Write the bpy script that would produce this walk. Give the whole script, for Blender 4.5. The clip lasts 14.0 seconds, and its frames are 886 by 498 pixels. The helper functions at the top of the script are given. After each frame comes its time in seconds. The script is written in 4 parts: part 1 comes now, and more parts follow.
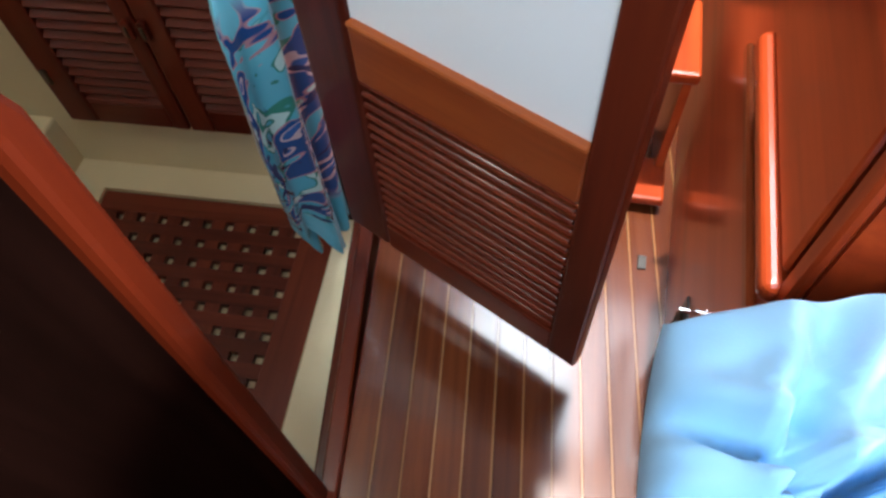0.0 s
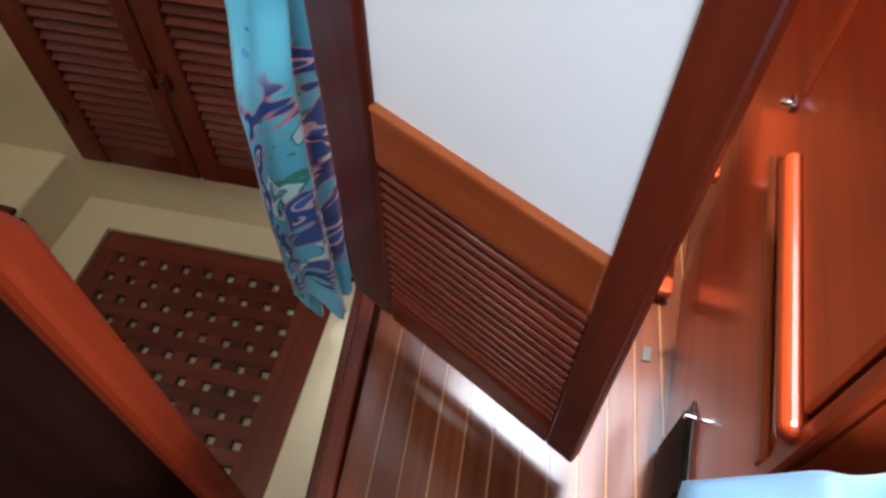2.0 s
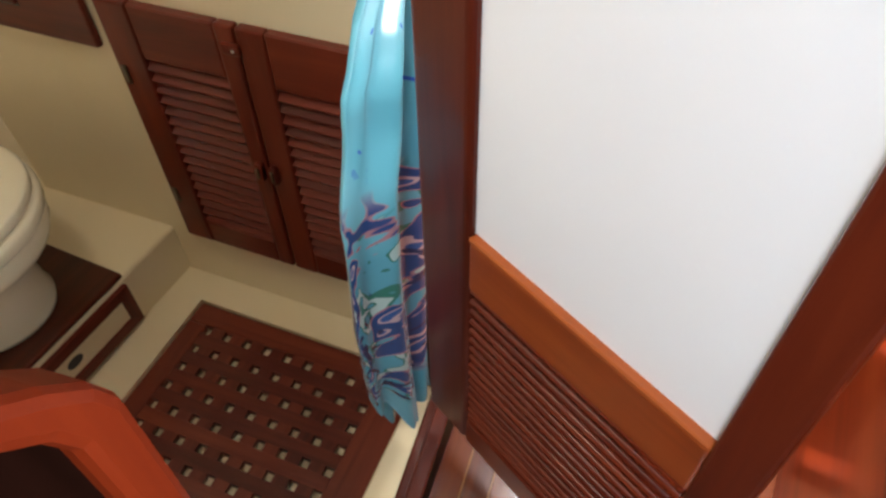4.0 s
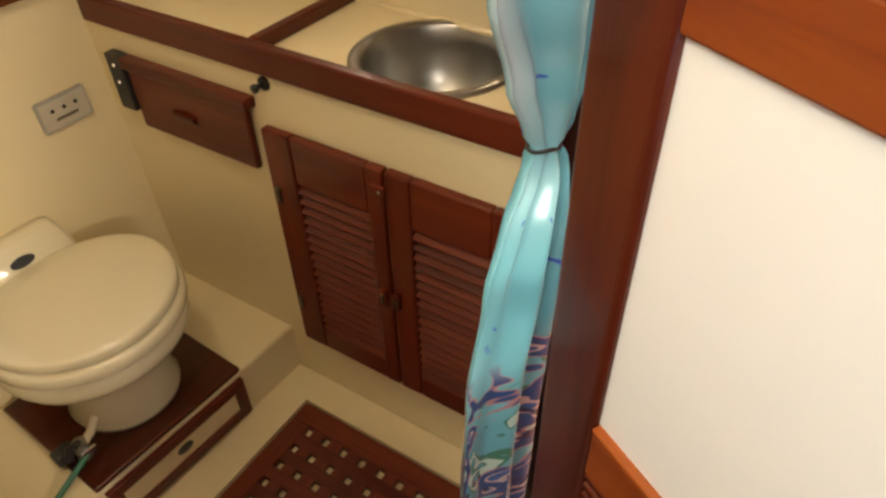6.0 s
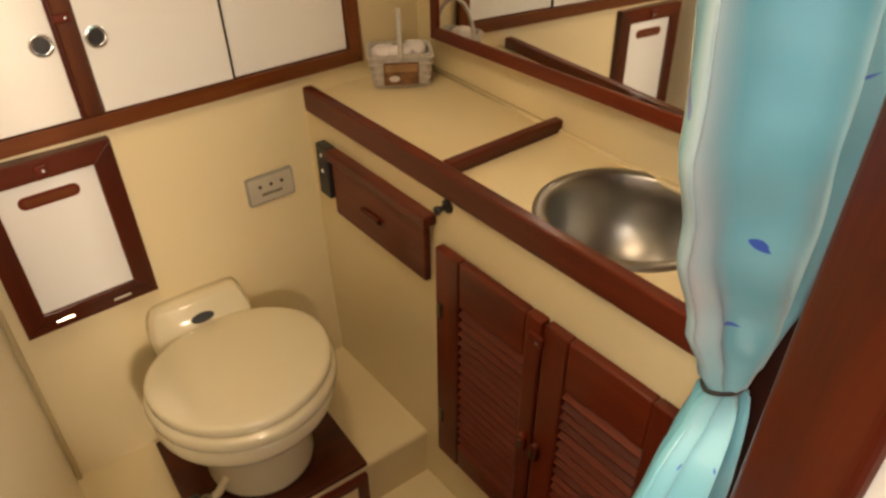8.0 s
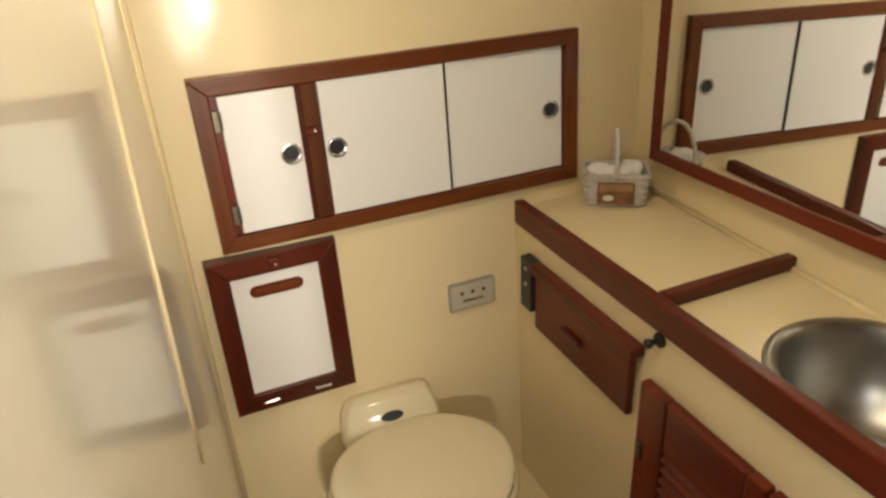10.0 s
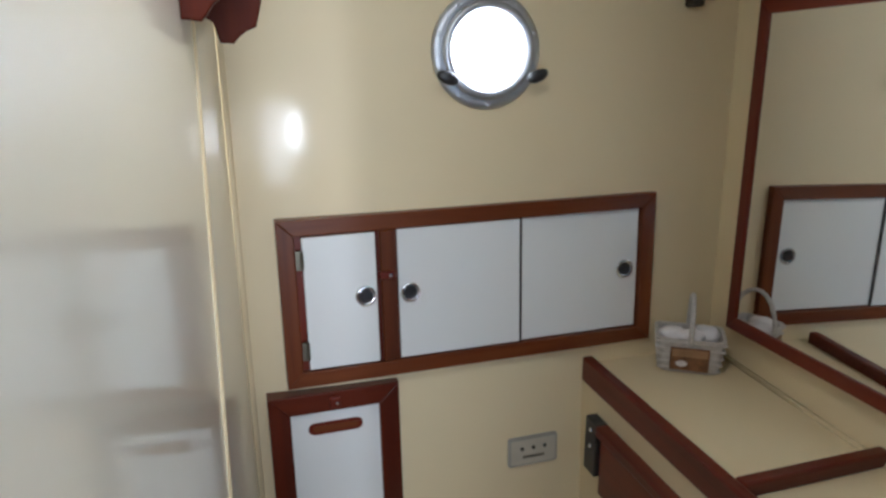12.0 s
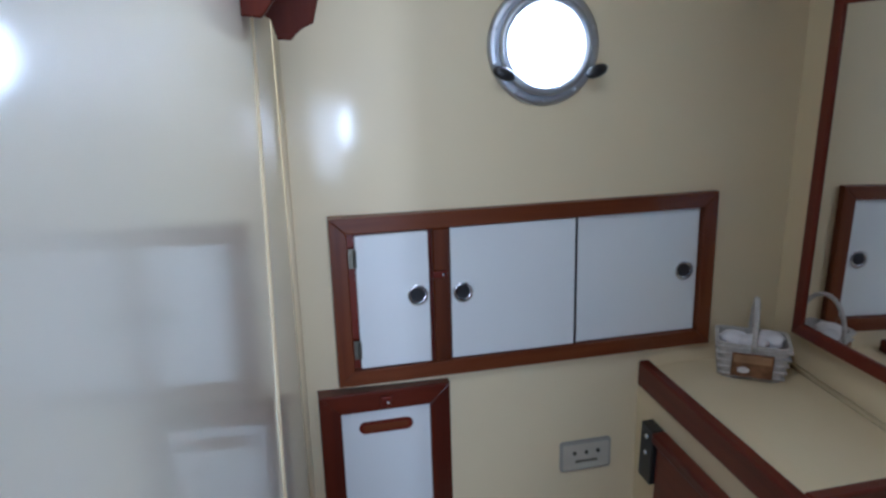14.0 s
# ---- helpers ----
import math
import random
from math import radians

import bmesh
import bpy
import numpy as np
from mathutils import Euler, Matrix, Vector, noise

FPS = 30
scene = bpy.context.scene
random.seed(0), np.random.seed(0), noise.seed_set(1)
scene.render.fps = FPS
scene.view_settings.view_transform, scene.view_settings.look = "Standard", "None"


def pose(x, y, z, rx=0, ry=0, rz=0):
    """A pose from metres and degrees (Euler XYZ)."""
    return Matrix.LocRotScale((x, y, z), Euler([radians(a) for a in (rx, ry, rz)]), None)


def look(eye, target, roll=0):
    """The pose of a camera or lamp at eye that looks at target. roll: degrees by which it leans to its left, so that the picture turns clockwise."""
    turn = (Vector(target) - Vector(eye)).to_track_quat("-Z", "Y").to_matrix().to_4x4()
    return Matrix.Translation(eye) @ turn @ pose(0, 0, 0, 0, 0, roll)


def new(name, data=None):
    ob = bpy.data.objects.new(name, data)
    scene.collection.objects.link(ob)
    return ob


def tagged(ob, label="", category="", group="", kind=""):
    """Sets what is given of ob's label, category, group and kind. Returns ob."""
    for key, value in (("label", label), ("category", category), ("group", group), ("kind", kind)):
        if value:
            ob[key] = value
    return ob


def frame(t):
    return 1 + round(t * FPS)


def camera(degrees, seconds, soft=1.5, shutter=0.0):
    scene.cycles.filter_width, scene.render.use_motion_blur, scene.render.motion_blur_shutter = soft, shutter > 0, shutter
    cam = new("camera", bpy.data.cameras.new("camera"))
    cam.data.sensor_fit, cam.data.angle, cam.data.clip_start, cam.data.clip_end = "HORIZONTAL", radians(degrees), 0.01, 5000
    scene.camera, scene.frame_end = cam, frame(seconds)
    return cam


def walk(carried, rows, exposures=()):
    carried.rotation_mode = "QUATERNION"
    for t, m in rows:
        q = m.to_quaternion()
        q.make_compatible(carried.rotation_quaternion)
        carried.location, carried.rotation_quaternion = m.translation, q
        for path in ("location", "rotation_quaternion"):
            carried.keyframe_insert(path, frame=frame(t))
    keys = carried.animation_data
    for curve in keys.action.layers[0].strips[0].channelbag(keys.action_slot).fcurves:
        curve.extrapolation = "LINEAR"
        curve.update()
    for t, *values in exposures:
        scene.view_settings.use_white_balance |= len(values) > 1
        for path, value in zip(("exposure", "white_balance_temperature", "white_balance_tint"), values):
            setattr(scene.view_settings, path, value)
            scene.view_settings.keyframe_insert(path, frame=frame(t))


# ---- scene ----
cam = camera(65.59, 14.0, soft=2.7)
PATH = [
    (0, (0.3571, -0.1816, 1.1956), (0.8675, -0.0394, 0.3475), -4.68),
    (0.5, (0.3623, -0.1772, 1.1959), (0.8749, -0.0398, 0.3483), -4.01),
    (1, (0.3718, -0.1714, 1.1982), (0.8918, -0.0411, 0.3540), -2.05),
    (1.5, (0.3845, -0.1665, 1.2034), (0.9152, -0.0383, 0.3655), -0.28),
    (2, (0.4091, -0.1559, 1.2097), (0.9709, -0.0056, 0.3962), 0.44),
    (2.5, (0.4384, -0.1427, 1.2131), (1.0246, 0.0363, 0.4229), -0.67),
    (3, (0.4591, -0.1313, 1.2128), (1.0538, 0.0791, 0.4369), -1.78),
    (5.5, (0.4716, -0.1056, 1.2964), (1.0786, 0.3103, 0.6192), -0.23),
    (6, (0.4920, -0.0572, 1.3223), (1.1024, 0.3867, 0.6663), -1.37),
    (6.5, (0.5110, -0.0236, 1.3386), (1.1353, 0.4312, 0.7034), -0.14),
    (7, (0.5457, -0.0172, 1.3567), (1.1554, 0.4912, 0.7486), 2.04),
    (7.5, (0.5752, -0.0089, 1.3673), (1.1429, 0.5691, 0.7812), 2.09),
    (8, (0.5936, 0.0095, 1.3906), (1.0695, 0.6713, 0.8114), -0.46),
    (8.5, (0.5964, 0.0346, 1.3952), (0.9960, 0.7570, 0.8308), -2.34),
    (9, (0.5912, 0.0523, 1.4049), (0.9351, 0.8242, 0.8702), -3.43),
    (11.5, (0.5647, 0.0842, 1.4426), (0.8039, 0.9999, 1.1196), -1.64),
    (12, (0.5702, 0.0929, 1.4628), (0.7958, 1.0232, 1.1736), -0.47),
    (12.5, (0.5686, 0.1081, 1.4650), (0.7738, 1.0463, 1.1865), -0.65),
    (13, (0.5657, 0.1102, 1.4646), (0.7320, 1.0603, 1.2005), -1.42),
    (13.5, (0.5606, 0.1110, 1.4614), (0.7194, 1.0571, 1.1791), -0.86),
    (14, (0.5601, 0.1171, 1.4627), (0.7216, 1.0590, 1.1683), -1.00),
]
EXPOSURES = [(0, 0.75, 6100, 9), (3.2, 1.07, 6500, 15), (5.3, 1.08, 8700, 14), (7.5, 1.03, 11200, 21), (9.2, 1.15, 9800, 16), (11.3, 0.66, 6600, 7), (12.5, 0.30, 5250, 12), (14, 0.22, 4900, 12)]
SUN, HATCH_FORE, HATCH_AFT, CEILING_FILL, WINDOW, BERTH_FILL, PORT, PORT_GLOW = 5.0, 16.0, 20.0, 1.8, 8.0, 14.0, 0.9, 3.0
walk(cam, [(t, look(eye, target, roll)) for t, eye, target, roll in PATH], EXPOSURES)

# ---------------------------------------------------------------- light
world = bpy.data.worlds.new("world")
scene.world = world
world.use_nodes = True
wn, wl = world.node_tree.nodes, world.node_tree.links
wn.clear()
sky = wn.new("ShaderNodeTexSky")
sky.sky_type, sky.sun_disc = "NISHITA", False
sky.sun_elevation, sky.sun_rotation = radians(84.7), radians(90)
back = wn.new("ShaderNodeBackground")
back.inputs["Strength"].default_value = 0.12
wout = wn.new("ShaderNodeOutputWorld")
wl.new(sky.outputs[0], back.inputs[0])
wl.new(back.outputs[0], wout.inputs[0])

sun = new("sun", bpy.data.lights.new("sun", "SUN"))
sun.data.energy, sun.data.angle, sun.data.color = SUN, radians(1.2), (1.0, 0.94, 0.85)
sun.matrix_world = look((0.46, 0, 5), (0, 0, 0))


def area(name, m, sx, sy, watts, color):
    ob = new(name, bpy.data.lights.new(name, "AREA"))
    ob.data.shape, ob.data.size, ob.data.size_y = "RECTANGLE", sx, sy
    ob.data.energy, ob.data.color = watts, color
    ob.matrix_world = m
    return ob


# skylight in two unseen deck hatches and in the round portlight
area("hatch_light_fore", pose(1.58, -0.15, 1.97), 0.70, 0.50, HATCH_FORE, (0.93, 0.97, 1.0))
area("hatch_light_aft", pose(-0.34, -0.28, 1.97), 0.6, 0.40, HATCH_AFT, (0.79, 0.90, 1.0))
# added fill under the washroom ceiling, out of view
area("ceiling_lamp_washroom", pose(0.70, 0.55, 1.835), 0.2, 0.2, CEILING_FILL, (1.0, 0.93, 0.82))
# unseen narrow slot, placed so its reflection streaks the hull side
area("window_light_narrow", look((0.632, -1.46, 1.27), (0.68, 1.0, 1.15)), 0.038, 0.17, WINDOW, (0.93, 0.97, 1.0))
# added fill from the berth side, unseen, brightens the hull wall through the doorway
area("window_light_berth", look((0.42, -1.46, 1.22), (0.68, 1.0, 1.1)), 0.34, 0.42, BERTH_FILL, (0.95, 0.98, 1.0))
area("portlight_light", look((0.952, 1.36, 1.462), (0.94, 0.3, 1.4)), 0.12, 0.12, PORT, (0.95, 0.98, 1.0))

# ---------------------------------------------------------------- materials


def material(name, rough=0.5, metal=0.0, coat=0.0, coat_rough=0.08, spec=0.5):
    m = bpy.data.materials.new(name)
    m.use_nodes = True
    b = m.node_tree.nodes["Principled BSDF"]
    b.inputs["Roughness"].default_value = rough
    b.inputs["Metallic"].default_value = metal
    b.inputs["Coat Weight"].default_value = coat
    b.inputs["Coat Roughness"].default_value = coat_rough
    b.inputs["Specular IOR Level"].default_value = spec
    return m, m.node_tree.nodes, m.node_tree.links, b


def ramp(n, stops):
    r = n.new("ShaderNodeValToRGB")
    e = r.color_ramp.elements
    while len(e) < len(stops):
        e.new(0.5)
    for k, (p, c) in zip(e, stops):
        k.position, k.color = p, (*c, 1)
    return r


def wood(name, dark, mid, light, along, scale=1.0, rough=0.36, coat=0.22, object_vary=0.14, spec=0.3):
    """Varnished timber, its grain running along one axis of the object (0 x, 1 y, 2 z)."""
    m, n, l, b = material(name, rough, 0, coat, 0.12, spec)
    tc = n.new("ShaderNodeTexCoord")
    info = n.new("ShaderNodeObjectInfo")
    mp = n.new("ShaderNodeMapping")
    s = [34.0 * scale] * 3
    s[along] = 2.2 * scale
    mp.inputs["Scale"].default_value = s
    add = n.new("ShaderNodeVectorMath")
    add.operation = "ADD"
    sc = n.new("ShaderNodeVectorMath")
    sc.operation = "SCALE"
    sc.inputs["Scale"].default_value = 37.0
    comb = n.new("ShaderNodeCombineXYZ")
    for k in range(3):
        l.new(info.outputs["Random"], comb.inputs[k])
    l.new(comb.outputs[0], sc.inputs[0])
    l.new(tc.outputs["Object"], mp.inputs[0])
    l.new(mp.outputs[0], add.inputs[0])
    l.new(sc.outputs[0], add.inputs[1])
    grain = n.new("ShaderNodeTexNoise")
    grain.inputs["Scale"].default_value = 1.0
    grain.inputs["Detail"].default_value = 6.0
    grain.inputs["Roughness"].default_value = 0.62
    grain.inputs["Distortion"].default_value = 0.6
    l.new(add.outputs[0], grain.inputs["Vector"])
    broad = n.new("ShaderNodeTexNoise")
    broad.inputs["Scale"].default_value = 0.22
    broad.inputs["Detail"].default_value = 3.0
    l.new(add.outputs[0], broad.inputs["Vector"])
    mix = n.new("ShaderNodeMath")
    mix.operation = "MULTIPLY_ADD"
    mix.inputs[1].default_value = 0.55
    l.new(broad.outputs[0], mix.inputs[0])
    half = n.new("ShaderNodeMath")
    half.operation = "MULTIPLY"
    half.inputs[1].default_value = 0.5
    l.new(grain.outputs[0], half.inputs[0])
    l.new(half.outputs[0], mix.inputs[2])
    r = ramp(n, [(0.36, dark), (0.52, mid), (0.7, light)])
    l.new(mix.outputs[0], r.inputs[0])
    hsv = n.new("ShaderNodeHueSaturation")
    val = n.new("ShaderNodeMath")
    val.operation = "MULTIPLY_ADD"
    val.inputs[1].default_value = object_vary
    val.inputs[2].default_value = 1.0 - object_vary / 2
    l.new(info.outputs["Random"], val.inputs[0])
    l.new(val.outputs[0], hsv.inputs["Value"])
    l.new(r.outputs[0], hsv.inputs["Color"])
    l.new(hsv.outputs[0], b.inputs["Base Color"])
    bump = n.new("ShaderNodeBump")
    bump.inputs["Strength"].default_value = 0.12
    bump.inputs["Distance"].default_value = 0.001
    l.new(grain.outputs[0], bump.inputs["Height"])
    l.new(bump.outputs[0], b.inputs["Normal"])
    wave = n.new("ShaderNodeTexNoise")
    wave.inputs["Scale"].default_value = 9.0
    l.new(tc.outputs["Object"], wave.inputs["Vector"])
    wb = n.new("ShaderNodeBump")
    wb.inputs["Strength"].default_value = 0.05
    wb.inputs["Distance"].default_value = 0.004
    l.new(wave.outputs[0], wb.inputs["Height"])
    l.new(wb.outputs[0], b.inputs["Coat Normal"])
    return m


def plain(name, color, rough=0.4, metal=0.0, coat=0.0, vary=0.06, scale=6.0, bump=0.0, bump_scale=60.0, coat_rough=0.06):
    """A painted, moulded or metal surface with soft blotches and faint relief."""
    m, n, l, b = material(name, rough, metal, coat, coat_rough)
    tc = n.new("ShaderNodeTexCoord")
    a = n.new("ShaderNodeTexNoise")
    a.inputs["Scale"].default_value = scale
    a.inputs["Detail"].default_value = 5.0
    l.new(tc.outputs["Object"], a.inputs["Vector"])
    r = ramp(n, [(0.3, [c * (1 - vary) for c in color]), (0.7, [min(1, c * (1 + vary)) for c in color])])
    l.new(a.outputs[0], r.inputs[0])
    l.new(r.outputs[0], b.inputs["Base Color"])
    rr = n.new("ShaderNodeMapRange")
    rr.inputs["To Min"].default_value = max(0.02, rough * 0.8)
    rr.inputs["To Max"].default_value = rough * 1.25
    c = n.new("ShaderNodeTexNoise")
    c.inputs["Scale"].default_value = scale * 4
    c.inputs["Detail"].default_value = 4.0
    l.new(tc.outputs["Object"], c.inputs["Vector"])
    l.new(c.outputs[0], rr.inputs["Value"])
    l.new(rr.outputs[0], b.inputs["Roughness"])
    if bump:
        d = n.new("ShaderNodeTexNoise")
        d.inputs["Scale"].default_value = bump_scale
        d.inputs["Detail"].default_value = 3.0
        l.new(tc.outputs["Object"], d.inputs["Vector"])
        bp = n.new("ShaderNodeBump")
        bp.inputs["Strength"].default_value = bump
        bp.inputs["Distance"].default_value = 0.002
        l.new(d.outputs[0], bp.inputs["Height"])
        l.new(bp.outputs[0], b.inputs["Normal"])
    return m


MAHOG = [(0.058, 0.0063, 0.0028), (0.118, 0.0138, 0.0052), (0.175, 0.0250, 0.0085)]
DOOR = [(0.046, 0.0060, 0.0024), (0.094, 0.0124, 0.0042), (0.142, 0.0220, 0.0065)]
TAWNY = [(0.070, 0.0155, 0.0042), (0.132, 0.0325, 0.0085), (0.190, 0.0540, 0.0145)]
DEEP = [(0.04, 0.006, 0.002), (0.082, 0.0115, 0.0032), (0.125, 0.02, 0.005)]
POST_Y = wood("door_post_mahogany", (0.048, 0.0043, 0.0010), (0.092, 0.0088, 0.0018), (0.135, 0.016, 0.0032), 1, 0.6, 0.48, 0.05, 0.1, 0.12)
WOOD_X = wood("mahogany_x", *MAHOG, 0)
WOOD_Y = wood("mahogany_y", *MAHOG, 1)
WOOD_Z = wood("mahogany_z", *MAHOG, 2)
DOOR_X = wood("door_mahogany_x", *DOOR, 0, 1.0, 0.32, 0.4)
DOOR_Y = wood("door_mahogany_y", *DOOR, 1)
TAWNY_X = wood("tawny_mahogany_x", *TAWNY, 0)
TAWNY_Y = wood("tawny_mahogany_y", *TAWNY, 1)
HATCH_X = wood("dark_hatch_mahogany_x", *DEEP, 0)
HATCH_Y = wood("dark_hatch_mahogany_y", *DEEP, 1)
RED = [(0.20, 0.020, 0.0045), (0.38, 0.048, 0.0095), (0.50, 0.085, 0.017)]
RED_X = wood("red_mahogany_x", *RED, 0, 0.6, 0.3, 0.35)
RED_Y = wood("red_mahogany_y", *RED, 1, 0.6, 0.3, 0.45)
RED_Z = wood("red_mahogany_z", *RED, 2, 0.6, 0.3, 0.45)
TEAK = [(0.062, 0.0090, 0.0040), (0.125, 0.0195, 0.008), (0.19, 0.035, 0.013)]
TEAK_X = wood("teak_grate_x", *TEAK, 0, 1.2, 0.5, 0.25)
TEAK_Y = wood("teak_grate_y", *TEAK, 1, 1.2, 0.5, 0.25)
SOLE = wood("cabin_sole", (0.046, 0.0092, 0.003), (0.098, 0.0225, 0.007), (0.15, 0.040, 0.012), 0, 1.0, 0.24, 0.65, 0.3)
HOLLY = wood("pale_holly_seam", (0.17, 0.065, 0.022), (0.23, 0.10, 0.036), (0.30, 0.14, 0.055), 0, 1.0, 0.26, 0.9, 0.2)
GEL = plain("cream_gelcoat", (0.775, 0.65, 0.415), 0.2, 0, 0.5, 0.03, 2.5, 0.05, 14.0)
GEL_HULL = plain("glossy_cream_hull", (0.775, 0.65, 0.415), 0.5, 0, 0.20, 0.03, 2.5, 0.04, 14.0, 0.11)
GEL_TOP = plain("satin_cream_counter", (0.775, 0.65, 0.415), 0.42, 0, 0.15, 0.03, 2.5, 0.05, 14.0, 0.2)
GEL_GLOSS = plain("polished_white_gelcoat", (0.84, 0.81, 0.70), 0.38, 0, 0.8, 0.02, 2.0, 0.03, 7.0, 0.10)
CHINA = plain("cream_plastic", (0.80, 0.72, 0.52), 0.16, 0, 0.5, 0.02, 3.0)
WHITE = plain("white_laminate", (0.80, 0.81, 0.80), 0.22, 0, 0.2, 0.015, 3.0, 0.02, 40.0)
WHITE_GLOSS = plain("glossy_white_panel", (0.84, 0.85, 0.84), 0.1, 0, 0.6, 0.01, 3.0)
STEEL = plain("brushed_steel", (0.36, 0.35, 0.33), 0.34, 1.0, 0, 0.03, 8.0)
CHROME = plain("chrome", (0.72, 0.74, 0.78), 0.12, 1.0, 0, 0.05, 12.0)
BRASS = plain("old_brass", (0.17, 0.155, 0.12), 0.4, 1.0, 0, 0.15, 40.0)
BLACK = plain("black_plastic", (0.02, 0.02, 0.022), 0.35, 0, 0, 0.2, 30.0)
DARK = plain("dark_bronze", (0.05, 0.045, 0.04), 0.4, 0.6, 0, 0.25, 40.0)
PLATE_FACE = plain("pale_grey_plastic", (0.50, 0.46, 0.37), 0.35, 0, 0, 0.05, 30.0)
GREY = plain("grey_plastic", (0.34, 0.33, 0.29), 0.35, 0, 0, 0.06, 30.0)
GREEN = plain("green_hose", (0.03, 0.16, 0.10), 0.4, 0, 0, 0.1, 20.0)
HEADLINER = plain("white_headliner", (0.78, 0.77, 0.72), 0.6, 0, 0, 0.03, 5.0, 0.1, 90.0)
TISSUE = plain("white_tissue", (0.8, 0.77, 0.78), 0.9, 0, 0, 0.05, 60.0, 0.4, 90.0)
WICKER = plain("white_wicker", (0.56, 0.53, 0.50), 0.7, 0, 0, 0.15, 120.0, 0.5, 220.0)
TAN = plain("tan_card", (0.36, 0.20, 0.10), 0.5, 0, 0, 0.2, 50.0)
BOARD_X = wood("dark_board_mahogany", *DEEP, 0, 0.8, 0.3, 0.25)
BRACKET = wood("dull_dark_mahogany", *DEEP, 1, 0.8, 0.55, 0.0, 0.1, 0.15)
PICTURE = plain("brown_picture_card", (0.20, 0.09, 0.04), 0.5, 0, 0, 0.5, 60.0)


# bulkhead mahogany taken near black, the cabin-side shade put into its colour
SHADOW_WOOD = wood("shade_darkened_mahogany_y", (0.004, 0.0015, 0.001), (0.009, 0.003, 0.002), (0.018, 0.006, 0.0035), 1, 0.8, 0.5, 0.0, 0.1, 0.0)
# jamb mahogany with the shade next to the curtain coloured in
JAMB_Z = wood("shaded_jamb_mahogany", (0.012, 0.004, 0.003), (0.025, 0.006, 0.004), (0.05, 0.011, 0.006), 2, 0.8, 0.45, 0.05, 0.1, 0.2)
PORT_METAL = plain("dull_chromed_bronze", (0.56, 0.59, 0.64), 0.42, 1.0, 0, 0.12, 25.0, 0.1, 90.0)


def glass_material():
    m, n, l, b = material("glowing_frosted_glass", 0.5)
    b.inputs["Transmission Weight"].default_value = 1.0
    b.inputs["Base Color"].default_value = (0.95, 0.97, 1, 1)
    # the pane emits by itself, standing in for daylight behind it
    b.inputs["Emission Color"].default_value = (0.95, 0.98, 1.0, 1)
    b.inputs["Emission Strength"].default_value = PORT_GLOW
    return m


PORT_GLASS = glass_material()
MIRROR = plain("mirror_glass", (0.90, 0.91, 0.90), 0.02, 1.0, 0, 0.0, 2.0)


def pillow_material():
    m, n, l, b = material("pale_blue_cotton", 0.75)
    b.inputs["Sheen Weight"].default_value = 0.25
    tc = n.new("ShaderNodeTexCoord")
    a = n.new("ShaderNodeTexNoise")
    a.inputs["Scale"].default_value = 5.0
    a.inputs["Detail"].default_value = 4.0
    l.new(tc.outputs["Object"], a.inputs["Vector"])
    r = ramp(n, [(0.3, (0.27, 0.56, 0.84)), (0.7, (0.34, 0.62, 0.88))])
    l.new(a.outputs[0], r.inputs[0])
    l.new(r.outputs[0], b.inputs["Base Color"])
    weave = n.new("ShaderNodeTexNoise")
    weave.inputs["Scale"].default_value = 500.0
    l.new(tc.outputs["Object"], weave.inputs["Vector"])
    bp = n.new("ShaderNodeBump")
    bp.inputs["Strength"].default_value = 0.15
    bp.inputs["Distance"].default_value = 0.001
    l.new(weave.outputs[0], bp.inputs["Height"])
    l.new(bp.outputs[0], b.inputs["Normal"])
    return m


PILLOW = pillow_material()


